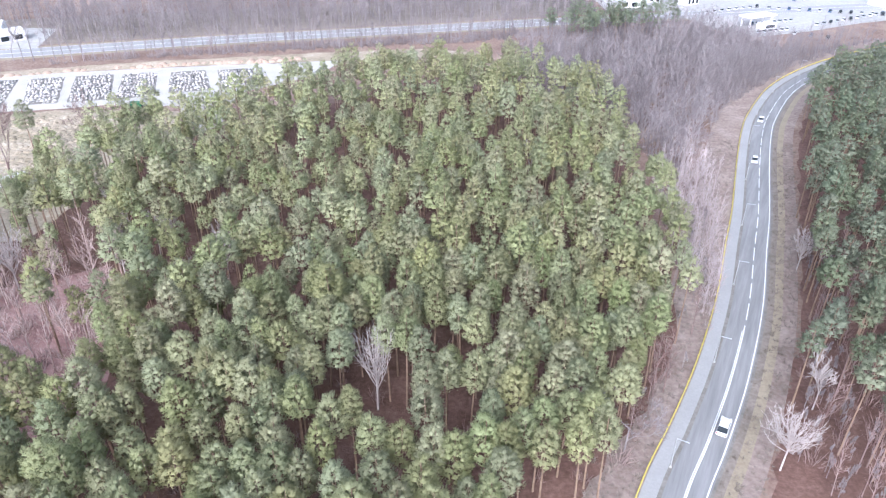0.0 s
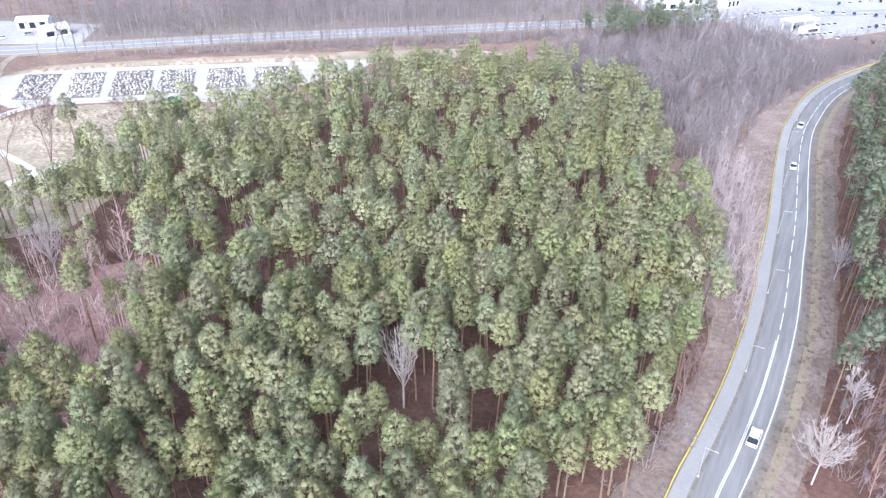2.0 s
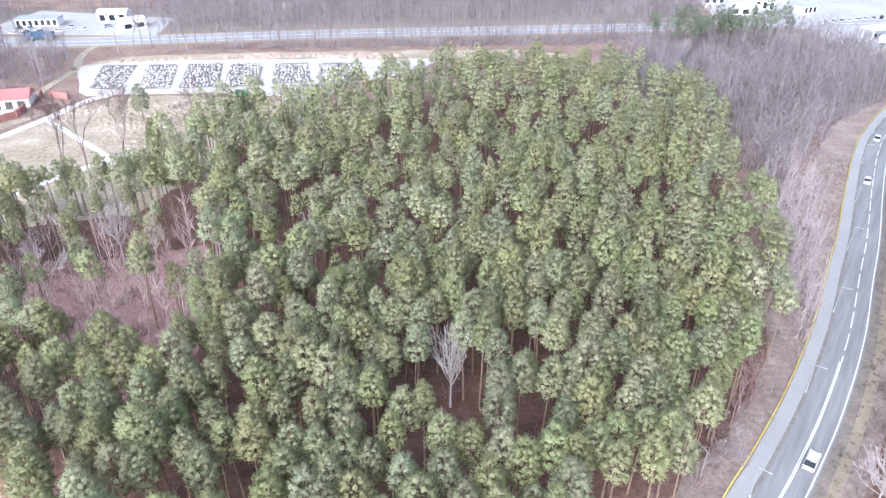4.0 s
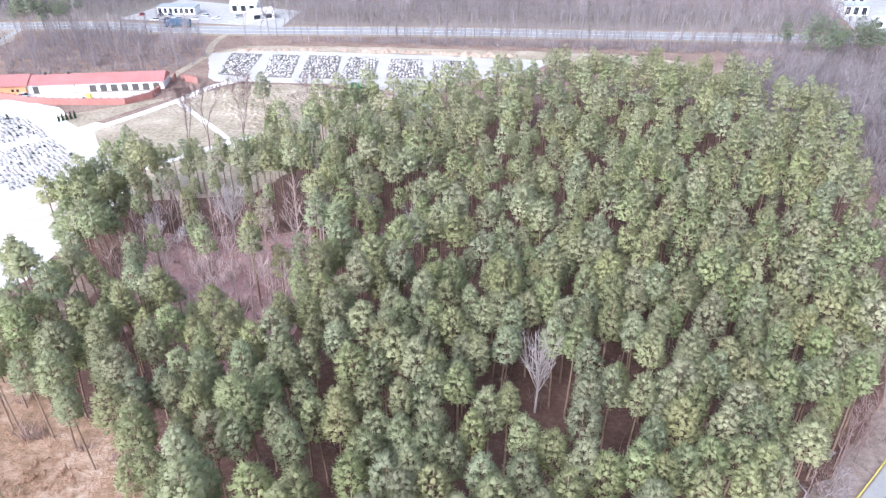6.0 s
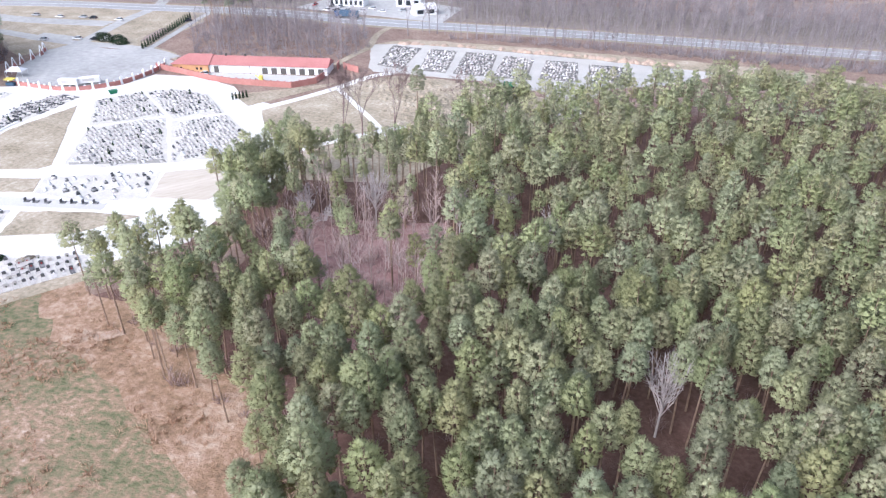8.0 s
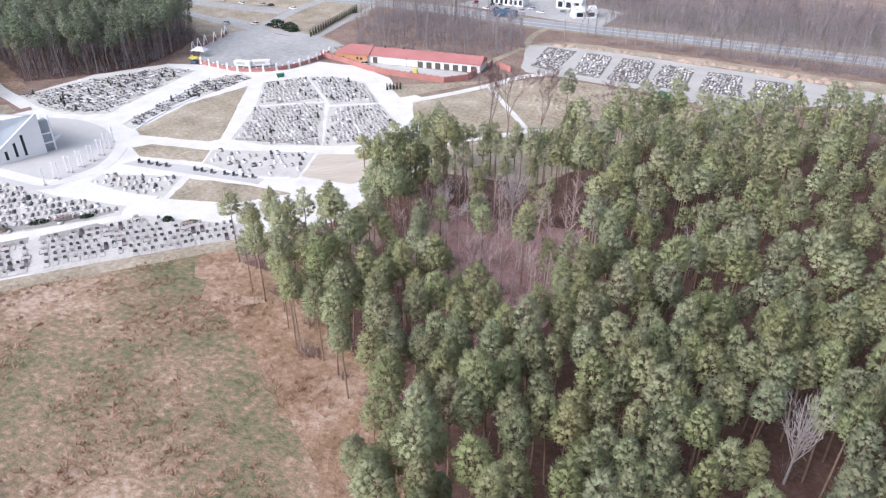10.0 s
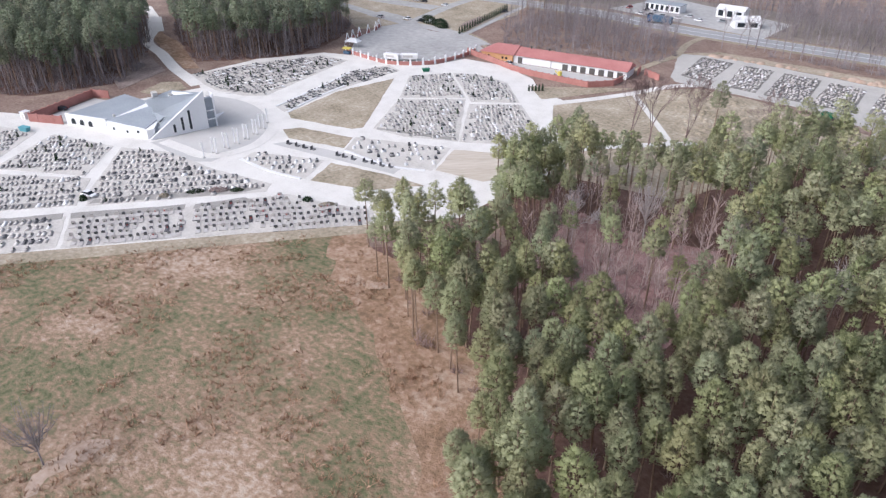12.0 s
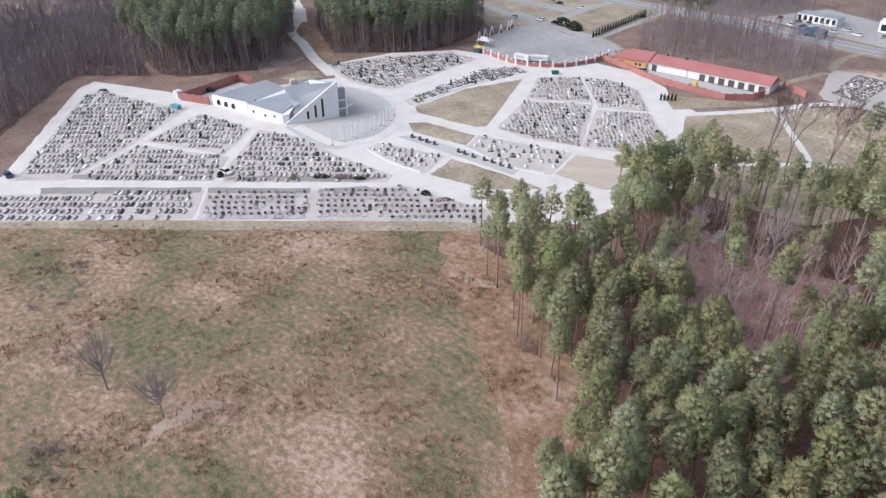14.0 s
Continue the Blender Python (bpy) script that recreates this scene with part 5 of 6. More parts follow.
def brick_wall(pts, h, label, gap=3.0, cap=M_BRICK, panel=M_BRICK, name="brick_wall", pillar_h=0.25, thick=0.15):
    """A wall of panels between pillars along a plan line."""
    top = tagged(new(name), label, "wall")
    for (x0, y0), (x1, y1) in zip(pts, pts[1:]):
        ln = math.hypot(x1 - x0, y1 - y0)
        n = max(1, round(ln / gap))
        a = math.atan2(y1 - y0, x1 - x0)
        for k in range(n):
            step = ln / n
            bm = boxed(0.2, -thick, 0, step - 0.2, thick, h)
            box(bm, 0.15, -thick - 0.05, h, step - 0.15, thick + 0.05, h + 0.08)
            p = part("panel", bm, panel, top)
            p.matrix_basis = pose(x0 + math.cos(a) * k * step, y0 + math.sin(a) * k * step, 0, 0, 0, math.degrees(a))
            bm = boxed(-0.22, -0.22, 0, 0.22, 0.22, h + pillar_h)
            box(bm, -0.28, -0.28, h + pillar_h, 0.28, 0.28, h + pillar_h + 0.1)
            p = part("pillar", bm, cap, top)
            p.matrix_basis = pose(x0 + math.cos(a) * k * step, y0 + math.sin(a) * k * step, 0, 0, 0, math.degrees(a))
    return top


brick_wall([(-246, 22.8), (-255, 14.7), (-262.5, 26), (-270, 37), (-264.8, 41.6)], 2.7, "high red brick wall round the chapel's yard")
brick_wall([(-239, 182), (-224, 182.2), (-209, 181.2), (-199.3, 182.4), (-185.6, 186.5), (-175.5, 190), (-171.3, 199), (-173.1, 206.5)], 2.1, "red brick wall round the garage yard")
brick_wall([(-175, 217), (-177.5, 221.5)], 2.4, "short red brick wall at the garage's end")
brick_wall([(-173.5, 219.5), (-165.3, 218.1)], 2.4, "short red brick wall beside a sand track")
sheet("yard", [(-222, 184.5), (-209, 183), (-199.3, 184), (-186, 188.5), (-177, 192), (-173, 199), (-174, 207), (-195, 198), (-216, 189)], 0.12, M_PAVE, "pale paved garage yard", step=3, jitter=0.1)
sheet("yard", [(-246, 25), (-254.5, 17), (-262, 27.5), (-268, 37), (-256, 44), (-250, 34)], 0.12, M_PAVE, "pale paved service yard of the chapel", step=3, jitter=0.1)

FENCE, fway = spline([(-271, 140), (-261.7, 141.4), (-250.6, 143.4), (-243, 146.4), (-236.4, 154), (-233.8, 163.4), (-235.2, 176), (-240, 188.6)], 5.2)
fence = tagged(new("fence"), "curved red brick fence with tall white pillars", "fence")
for (x, y), (a, b) in zip(FENCE, fway):
    turn = math.degrees(math.atan2(b, a))
    bm = bmesh.new()
    prism(bm, [(-0.5, -0.3), (0.5, -0.3), (0.5, 0.3), (-0.5, 0.3)], 0, 0.5)
    prism(bm, [(-0.35, -0.25), (0.35, -0.25), (0.35, 0.25), (-0.35, 0.25)], 0.5, [2.7, 3.1, 3.1, 2.7])
    part("pillar", bm, M_WHITE, fence, "tall white pillar").matrix_basis = pose(x, y, 0, 0, 0, turn)
for (x, y), (x1, y1) in zip(FENCE, FENCE[1:]):
    ln = math.hypot(x1 - x, y1 - y)
    bm = boxed(0.5, -0.16, 0, ln - 0.5, 0.16, 1.5)
    box(bm, 0.45, -0.22, 1.5, ln - 0.45, 0.22, 1.6)
    p = part("panel", bm, M_BRICK, fence)
    p.matrix_basis = pose(x, y, 0, 0, 0, math.degrees(math.atan2(y1 - y, x1 - x)))
    q = part("lantern", boxed(-0.25, -0.25, 1.6, 0.25, 0.25, 2.0), M_WHITE, fence)
    q.matrix_basis = pose((x + x1) / 2, (y + y1) / 2, 0)

for x, y in ((-286, 149), (-290, 154), (-293, 159), (-295, 165), (-298, 171), (-302, 175)):
    top = tagged(new("gate_frame"), "white and red slanted steel gate frame", "gate frame", "frames of the gate")
    bm = bmesh.new()
    for s in (-1, 1):
        prism(bm, [(s * 1.7 - 0.2, -0.2), (s * 1.7 + 0.2, -0.2), (s * 1.7 + 0.2, 0.2), (s * 1.7 - 0.2, 0.2)], 0, 0.4)
        a, b = [bm.verts.new((s * 1.7 + dx, dy, 0.4)) for dx, dy in ((-0.18, -0.18), (0.18, -0.18), (0.18, 0.18), (-0.18, 0.18))], \
               [bm.verts.new((s * 0.15 + dx, dy, 4.2)) for dx, dy in ((-0.15, -0.15), (0.15, -0.15), (0.15, 0.15), (-0.15, 0.15))]
        bm.faces.new(b)
        for i in range(4):
            bm.faces.new((a[i], a[(i + 1) % 4], b[(i + 1) % 4], b[i]))
    part("frame", bm, M_WHITE, top)
    part("panel", boxed(-1.5, -0.12, 0, 1.5, 0.12, 1.6), M_BRICK, top)
    top.matrix_basis = pose(x, y, 0, 0, 0, 122)

# ---- chapel ----


def wall_between(p, q, z0, tops, thick, bm=None):
    """An upright slab from p to q with a height at each end; it stands to the left of the way."""
    (x0, y0), (x1, y1) = p, q
    ln = math.hypot(x1 - x0, y1 - y0)
    nx, ny = -(y1 - y0) / ln * thick, (x1 - x0) / ln * thick
    return prism(bm or bmesh.new(), [(x0, y0), (x1, y1), (x1 + nx, y1 + ny), (x0 + nx, y0 + ny)], z0, [tops[0], tops[1], tops[1], tops[0]])


def along(p, q, s, out=0.0):
    ln = math.hypot(q[0] - p[0], q[1] - p[1])
    ux, uy = (q[0] - p[0]) / ln, (q[1] - p[1]) / ln
    return p[0] + ux * s + uy * out, p[1] + uy * s - ux * out


def opening(name, p, q, s, z, w, h, mat, parent, out=0.06, arch=False, frame_mat=None, label=""):
    """A window or door let into the face from p to q: frame and pane as one part with a sub-part."""
    (x, y) = along(p, q, s, out)
    turn = math.degrees(math.atan2(q[1] - p[1], q[0] - p[0]))
    bm = bmesh.new()
    prof = [(-w / 2, 0), (w / 2, 0), (w / 2, h)] + ([(w / 2 * math.cos(a), h + w / 2 * math.sin(a)) for a in (0.6, 1.2, 1.94, 2.54)] if arch else []) + [(-w / 2, h)]
    a, b = [bm.verts.new((u, 0.12, v)) for u, v in prof], [bm.verts.new((u, -0.03, v)) for u, v in prof]
    bm.faces.new(b)
    bm.faces.new(a[::-1])
    for i in range(len(prof)):
        j = (i + 1) % len(prof)
        bm.faces.new((a[i], a[j], b[j], b[i]))
    pane = part(name, bm, mat, parent, label)
    pane.matrix_basis = pose(x, y, z, 0, 0, turn)
    if frame_mat:
        bm = bmesh.new()
        for x0, z0, x1, z1 in ((-w / 2 - 0.12, -0.1, -w / 2, h), (w / 2, -0.1, w / 2 + 0.12, h), (-w / 2, -0.1, w / 2, 0), (-w / 2 - 0.12, h, w / 2 + 0.12, h + 0.12)):
            if not (arch and z0 == h):
                box(bm, x0, -0.08, z0, x1, 0.1, z1)
        part("frame", bm, frame_mat, pane)
    return pane


CA, CB, CC, CD = (-245, 24), (-230.5, 33.2), (-215.2, 42.3), (-215.1, 60.4)
chapel = tagged(new("chapel"), "modern white chapel with a soaring slanted wall and grey folded roof", "chapel")
part("wall", prism(bmesh.new(), [(-244.6, 24.6), (-230.6, 33.6), (-240, 49.5), (-254.5, 44.5)], 0, 3.3), M_WHITE, chapel)
part("parapet", wall_between(CA, CB, 0, (3.8, 4.2), 0.5), M_WHITE, chapel)
part("roof", prism(bmesh.new(), [(-245, 24.7), (-230.2, 34), (-240, 50.2), (-255.2, 45)], 3.3, 3.55), M_ROOFGREY, chapel, "flat grey roof")
part("wall", prism(bmesh.new(), [(-230.4, 33.3), (-216.4, 41.8), (-216.2, 44), (-225, 49), (-239.5, 49)], 0, [3.6, 3.0, 3.2, 4.2, 4.2]), M_WHITE, chapel)
part("roof", prism(bmesh.new(), [(-230.8, 33.9), (-217.6, 42), (-224, 49.5), (-232, 47)], [3.62, 3.1, 4.3, 5.0], [3.8, 3.3, 4.5, 5.2]), M_ROOFGREY, chapel, "dark grey folded roof")
part("wall", prism(bmesh.new(), [(-216.2, 45), (-216.2, 60.2), (-236, 62), (-246, 58), (-240, 48), (-226, 47)], 0, [1.2, 11.2, 5.8, 4.6, 4.4, 4.3]), M_WHITE, chapel)
bm = bmesh.new()
C_, D_, N_, O_, M_, B_ = [bm.verts.new(v) for v in ((-215.7, 43.2, 0.9), (-215.7, 60.3, 11.7), (-236.5, 62.5, 6.0), (-246.6, 58.4, 4.8), (-240.4, 48, 4.7), (-226, 46.6, 4.5))]
for f in ((C_, D_, B_), (D_, N_, M_, B_), (N_, O_, M_)):
    bm.faces.new(f)
bmesh.ops.solidify(bm, geom=bm.faces[:], thickness=0.2)
part("roof", bm, M_ROOFLIGHT, chapel, "pale grey folded metal roof")
part("roof", prism(bmesh.new(), [(-226.5, 46.8), (-219, 46.5), (-222, 55), (-232, 55)], [4.6, 4.0, 7.0, 6.0], [4.75, 4.2, 7.2, 6.2]), M_ROOFGREY, chapel, "dark grey fold of the roof")
part("slanted_wall", wall_between(CC, CD, 0, (0.35, 12.3), 0.7), M_WHITE, chapel, "smooth white wall rising to a peak")
for s, z, h in ((7.6, 1.0, 2.6), (10.2, 1.2, 4.2), (12.6, 1.0, 6.2)):
    opening("window", CC, CD, s, z, 0.75, h, M_GLASS, chapel, frame_mat=M_WHITE, label="tall narrow dark window")
part("tower_glass", boxed(-217.4, 60.6, 0, -215.6, 63.0, 9.5), M_TOWERGLASS, chapel, "pale blue glazing between white fins")
bm = boxed(-217.7, 62.95, 0, -215.2, 63.35, 11.0)
part("fin", bm, M_WHITE, chapel)
for z in (2.8, 5.6):
    part("balcony", boxed(-217.0, 60.5, z, -214.9, 62.9, z + 0.25), M_WHITE, chapel)
part("canopy", prism(bmesh.new(), [(-217.4, 63.4), (-214.9, 63.4), (-218.5, 67)], 3.0, 3.3), M_WHITE, chapel)
for s in (3.2, 6.8, 10.4):
    opening("window", CA, CB, s, 0.8, 1.7, 1.0, M_GLASS, chapel, arch=True, frame_mat=M_PAVE, label="arched window with a dark pane")
for s, z in ((3, 1.2), (8.5, 1.0), (13, 1.6)):
    opening("window", CB, (-216.4, 41.8), s, z, 0.9, 0.9, M_GLASS, chapel, frame_mat=M_WHITE)
for x, y, w in ((-243, 52, 1.2), (-238, 56, 0.8), (-229, 57.5, 0.6), (-233.5, 36.5, 0.5)):
    part("vent", boxed(x - w, y - w * 0.7, 3.4 if x < -240 or y < 40 else 5.0, x + w, y + w * 0.7, 6.2 if y > 50 else 4.3, bevel=0.05), M_PAVE, chapel)

# ---- garages ----
GA, GB = (-230.5, 183.2), (-173.6, 208.9)
gl = math.hypot(GB[0] - GA[0], GB[1] - GA[1])
gt = math.degrees(math.atan2(GB[1] - GA[1], GB[0] - GA[0]))
garage = tagged(new("garage_building"), "long white garage block with red tiled roof, orange end", "garage")
garage.matrix_basis = pose(GA[0], GA[1], 0, 0, 0, gt)
part("wall", boxed(0, -0.8, 0, 14.5, 10.4, 3.15), M_ORANGE, garage, "orange rendered wall")
part("wall", boxed(14.5, 0, 0, gl, 9.8, 3.15), M_WHITE, garage, "white rendered wall")
bm = bmesh.new()
rv = [bm.verts.new(v) for v in ((-0.7, -1.5, 3.15), (15.2, -1.5, 3.15), (15.2, 11.1, 3.15), (-0.7, 11.1, 3.15), (5.0, 4.9, 5.9), (15.2, 4.9, 5.9))]
for f in ((0, 1, 5, 4), (0, 4, 3), (3, 4, 5, 2), (1, 2, 5), (0, 3, 2, 1)):
    bm.faces.new([rv[i] for i in f])
part("roof", bm, M_ROOFRED, garage, "hipped red tiled roof")
bm = bmesh.new()
rv = [bm.verts.new(v) for v in ((15.2, -0.7, 3.1), (gl + 0.5, -0.7, 3.1), (gl + 0.5, 10.4, 3.1), (15.2, 10.4, 3.1), (15.2, 4.9, 5.5), (gl + 0.5, 4.9, 5.5))]
for f in ((0, 1, 5, 4), (2, 3, 4, 5), (1, 2, 5), (0, 4, 3), (0, 3, 2, 1)):
    bm.faces.new([rv[i] for i in f])
part("roof", bm, M_ROOFRED, garage, "long red tiled roof")
door = mesh_bm("door", boxed(-1.15, -0.05, 0.02, 1.15, 0.12, 2.35, bevel=0.02), M_DARK)
lintel = mesh_bm("lintel", boxed(-1.3, -0.09, 2.38, 1.3, 0.06, 2.55), M_WHITE)
for k in range(7):
    d_ = part("door", door, None, garage, "dark brown garage door")
    d_.location = (gl - 2.6 - 3.75 * k, 0, 0)
    part("lintel", lintel, None, d_)
light_door = mesh_bm("door", boxed(-1.3, -0.05, 0.02, 1.3, 0.1, 2.3, bevel=0.02), M_MARBLE)
for s in (21.5, 25.0, 28.5):
    part("door", light_door, None, garage, "white garage door").location = (s, 0, 0)
part("door", boxed(16.6, -0.06, 0, 18.6, 0.1, 2.5), M_DARK, garage, "dark brown door")
for s in (3.0, 9.5, 11.2):
    part("window", boxed(s, -0.86, 1.1, s + 0.9, -0.7, 2.0), M_GLASS, garage)
part("downpipe", boxed(31.2, -0.15, 0, 31.35, 0.02, 3.1), M_DARK, garage)
for s in (20, 28):
    part("chimney", boxed(s, 4.6, 5.2, s + 0.6, 5.2, 6.3), M_DARK, garage)

# ---- lamps ----


def street_lamp(x, y, turn):
    """A slim steel mast with an arm over the road."""
    top = tagged(new("street_lamp"), "slim galvanised street lamp with an arm over the road", "street lamp", "street lamps along the road")
    bm = bmesh.new()
    bmesh.ops.create_cone(bm, cap_ends=True, segments=8, radius1=0.075, radius2=0.045, depth=6.0, matrix=Matrix.Translation((0, 0, 3.0)))
    part("mast", bm, M_METAL, top)
    part("arm", boxed(-0.05, -0.05, 5.95, 1.5, 0.05, 6.05), M_METAL, top)
    part("lamp_head", boxed(1.25, -0.1, 5.97, 1.8, 0.1, 6.08, bevel=0.02), M_METAL, top)
    part("base", boxed(-0.18, -0.18, 0.1, 0.18, 0.18, 0.35, bevel=0.03), M_PAVE, top)
    top.matrix_basis = pose(x, y, 0, 0, 0, turn)
    return top


for i, ((x, y), (a, b)) in enumerate(zip(line, way)):
    if i >= 10 and (i - 10) % 14 == 0:
        street_lamp(x - b * 3.25, y + a * 3.25, math.degrees(math.atan2(-a, b)))
post_bm = bmesh.new()
bmesh.ops.create_cone(post_bm, cap_ends=True, segments=10, radius1=0.16, radius2=0.14, depth=4.4, matrix=Matrix.Translation((0, 0, 2.2)))
post_me = mesh_bm("post", post_bm, M_WHITE)
cap_me = mesh_bm("lantern", boxed(-0.22, -0.22, 4.4, 0.22, 0.22, 4.9, bevel=0.05), M_MARBLE)
foot_me = mesh_bm("foot", boxed(-0.35, -0.35, 0, 0.35, 0.35, 0.35, bevel=0.04), M_PAVE)
for x, y in ((-192.3, 51), (-194.5, 54.5), (-193.4, 55.2), (-196.3, 58.6), (-195.2, 59.4), (-197.9, 62.4), (-196.8, 63.2), (-199.7, 66.2), (-198.7, 67), (-202, 70), (-201, 70.8), (-205.6, 73.6), (-204.6, 74.6), (-208.9, 77.5)):
    top = tagged(new("lamp_post"), "white cylindrical lamp post on the forecourt", "lamp post", "lamp posts of the forecourt")
    for n_, me in (("post", post_me), ("lantern", cap_me), ("foot", foot_me)):
        part(n_, me, None, top)
    top.matrix_basis = pose(x, y, 0.1)

# ---- vehicles ----


def loft(bm, rows):
    """A closed skin through rings of equal length."""
    rings = [[bm.verts.new(v) for v in r] for r in rows]
    for r, s in zip(rings, rings[1:]):
        for i in range(len(r)):
            j = (i + 1) % len(r)
            bm.faces.new((r[i], r[j], s[j], s[i]))
    bm.faces.new(rings[0][::-1])
    bm.faces.new(rings[-1])
    return bm


WHEEL_ME = {}


def car(paint, label, ln=4.3, w=1.75, h=1.45, van=False, category="car"):
    top = tagged(new("van" if van else "car"), label, category)
    mat = CAR_PAINTS[paint]
    prof = [(0, 0.35, 0.62), (0.05, 0.28, 0.72), (0.28, 0.24, 0.82), (0.72, 0.24, 0.86), (0.95, 0.28, 0.82), (1, 0.38, 0.66)]
    rows = []
    for f, lo, hi in prof:
        hi = hi * (1.25 if van else 1.0)
        k = w / 2 * (0.9 if f in (0, 1) else 1.0)
        x = (f - 0.5) * ln
        rows.append([(x, -k * 0.92, lo), (x, -k, (lo + hi) / 2), (x, -k * 0.93, hi), (x, k * 0.93, hi), (x, k, (lo + hi) / 2), (x, k * 0.92, lo)])
    part("body", loft(bmesh.new(), rows), mat, top)
    s = ((0.12, 0), (0.24, 1), (0.94, 1), (0.99, 0)) if van else ((0.24, 0), (0.4, 1), (0.74, 1), (0.93, 0))
    z0 = 0.8 * (1.25 if van else 1.0)
    bm = bmesh.new()
    a = [bm.verts.new(((f - 0.5) * ln, sd * w / 2 * (0.9 if not up else 0.74), z0 if not up else h - 0.06)) for sd in (-1, 1) for f, up in s]
    for q in ((0, 1, 2, 3), (7, 6, 5, 4), (0, 4, 5, 1), (1, 5, 6, 2), (2, 6, 7, 3), (0, 3, 7, 4)):
        bm.faces.new([a[i] for i in q])
    part("glazing", bm, M_GLASS, top, "dark glass")
    f0, f1 = s[1][0], s[2][0]
    part("car_roof", boxed((f0 - 0.5) * ln - 0.08, -w * 0.38, h - 0.08, (f1 - 0.5) * ln + 0.08, w * 0.38, h, bevel=0.03), mat, top)
    if van:
        part("side_panel", boxed((0.36 - 0.5) * ln, -w * 0.475, z0 - 0.02, (0.99 - 0.5) * ln, w * 0.475, h - 0.04, bevel=0.04), mat, top)
    if not WHEEL_ME:
        bm = bmesh.new()
        bmesh.ops.create_cone(bm, cap_ends=True, segments=12, radius1=0.32, radius2=0.32, depth=0.2, matrix=Matrix.Rotation(math.pi / 2, 4, "X"))
        WHEEL_ME["tyre"] = mesh_bm("tyre", bm, M_RUBBER)
        bm = bmesh.new()
        bmesh.ops.create_cone(bm, cap_ends=True, segments=10, radius1=0.19, radius2=0.19, depth=0.22, matrix=Matrix.Rotation(math.pi / 2, 4, "X"))
        WHEEL_ME["rim"] = mesh_bm("rim", bm, M_METAL)
    for fx in (-0.31, 0.31):
        for sy in (-1, 1):
            wheel = part("wheel", WHEEL_ME["tyre"], None, top)
            wheel.location = (fx * ln, sy * (w / 2 - 0.12), 0.32)
            part("rim", WHEEL_ME["rim"], None, wheel)
    for sy in (-1, 1):
        part("headlight", boxed(-ln / 2 - 0.02, sy * w * 0.36 - 0.15, 0.58, -ln / 2 + 0.12, sy * w * 0.36 + 0.15, 0.72), M_MARBLE, top)
        part("tail_light", boxed(ln / 2 - 0.1, sy * w * 0.38 - 0.12, 0.6, ln / 2 + 0.02, sy * w * 0.38 + 0.12, 0.78), CAR_PAINTS["red"], top)
    return top


cars = {p: car(p, f"{p} passenger car with dark windows") for p in ("white", "silver", "black", "blue", "red")}
white_van = car("white", "white panel van with a long roof", 5.4, 2.0, 2.2, True, "van")
used = set()


def park(kind, x, y, turn, label="", z=0.1):
    src = white_van if kind == "van" else cars[kind]
    m = pose(x, y, z, 0, 0, turn)
    if kind in used:
        ob = copy_thing(src, m)
    else:
        ob = src
        ob.matrix_basis = m
        used.add(kind)
    return tagged(ob, label) if label else ob


def on_road(px, py, off, kind, label, flip=False):
    """Set a car on the lane beside the road's centre nearest to a plan point."""
    i = int(np.argmin(np.hypot(line[:, 0] - px, line[:, 1] - py)))
    (x, y), (a, b) = line[i], way[i]
    park(kind, x + b * off, y - a * off, math.degrees(math.atan2(b, a)) + (180 if not flip else 0), label, 0.165)


on_road(44.2, 79.9, 1.4, "white", "white hatchback driving on the road")
on_road(88.8, 183, -1.3, "white", "white car driving on the road", True)
on_road(104.4, 216.7, -1.3, "white", "white car driving on the road", True)
park("blue", -207.8, -36.4, 20, "blue car parked at the cemetery's corner")
park("white", -185, 18.3, -150, "white car parked on a cemetery way")
park("silver", -276, -10.4, 40)
park("black", -261, 25, 50)
park("silver", -216, 185.5, 20)
for x, y, k, t in ((-309, 196, "white", 20), (-301, 199, "black", 20), (-295, 201, "van", 25), (-321, 187, "silver", 20), (-346, 225.6, "silver", 25), (-340, 227, "black", 25), (-325, 231, "white", 25), (-293, 247, "black", 60),
                   (-357, 220, "white", 20), (-372, 216.6, "silver", 20), (-248, 302.5, "white", 15), (-243, 304.5, "black", 15), (-238, 307.4, "silver", 15), (-230, 309.7, "white", 15), (-220.4, 314.4, "white", 15), (-229, 318, "silver", 15),
                   (-252, 312, "black", 100), (-247, 313, "silver", 100), (-262, 310, "red", 100), (-212, 322, "silver", 60)):
    park(k, x, y, t)
rng_ = random.Random(4)
for row, (x0, y0, x1, y1, n) in enumerate(((150, 336, 166, 342, 6), (153, 353, 176, 361, 8), (166, 334, 178, 326, 3), (177, 391, 240, 372, 14), (185, 352, 236, 380, 12), (140, 380, 172, 395, 8), (200, 412, 260, 430, 10))):
    for k in range(n):
        f = k / max(1, n - 1)
        park(rng_.choice(("white", "silver", "white", "black", "blue", "silver")), x0 + (x1 - x0) * f, y0 + (y1 - y0) * f, 60 + rng_.uniform(-4, 4))


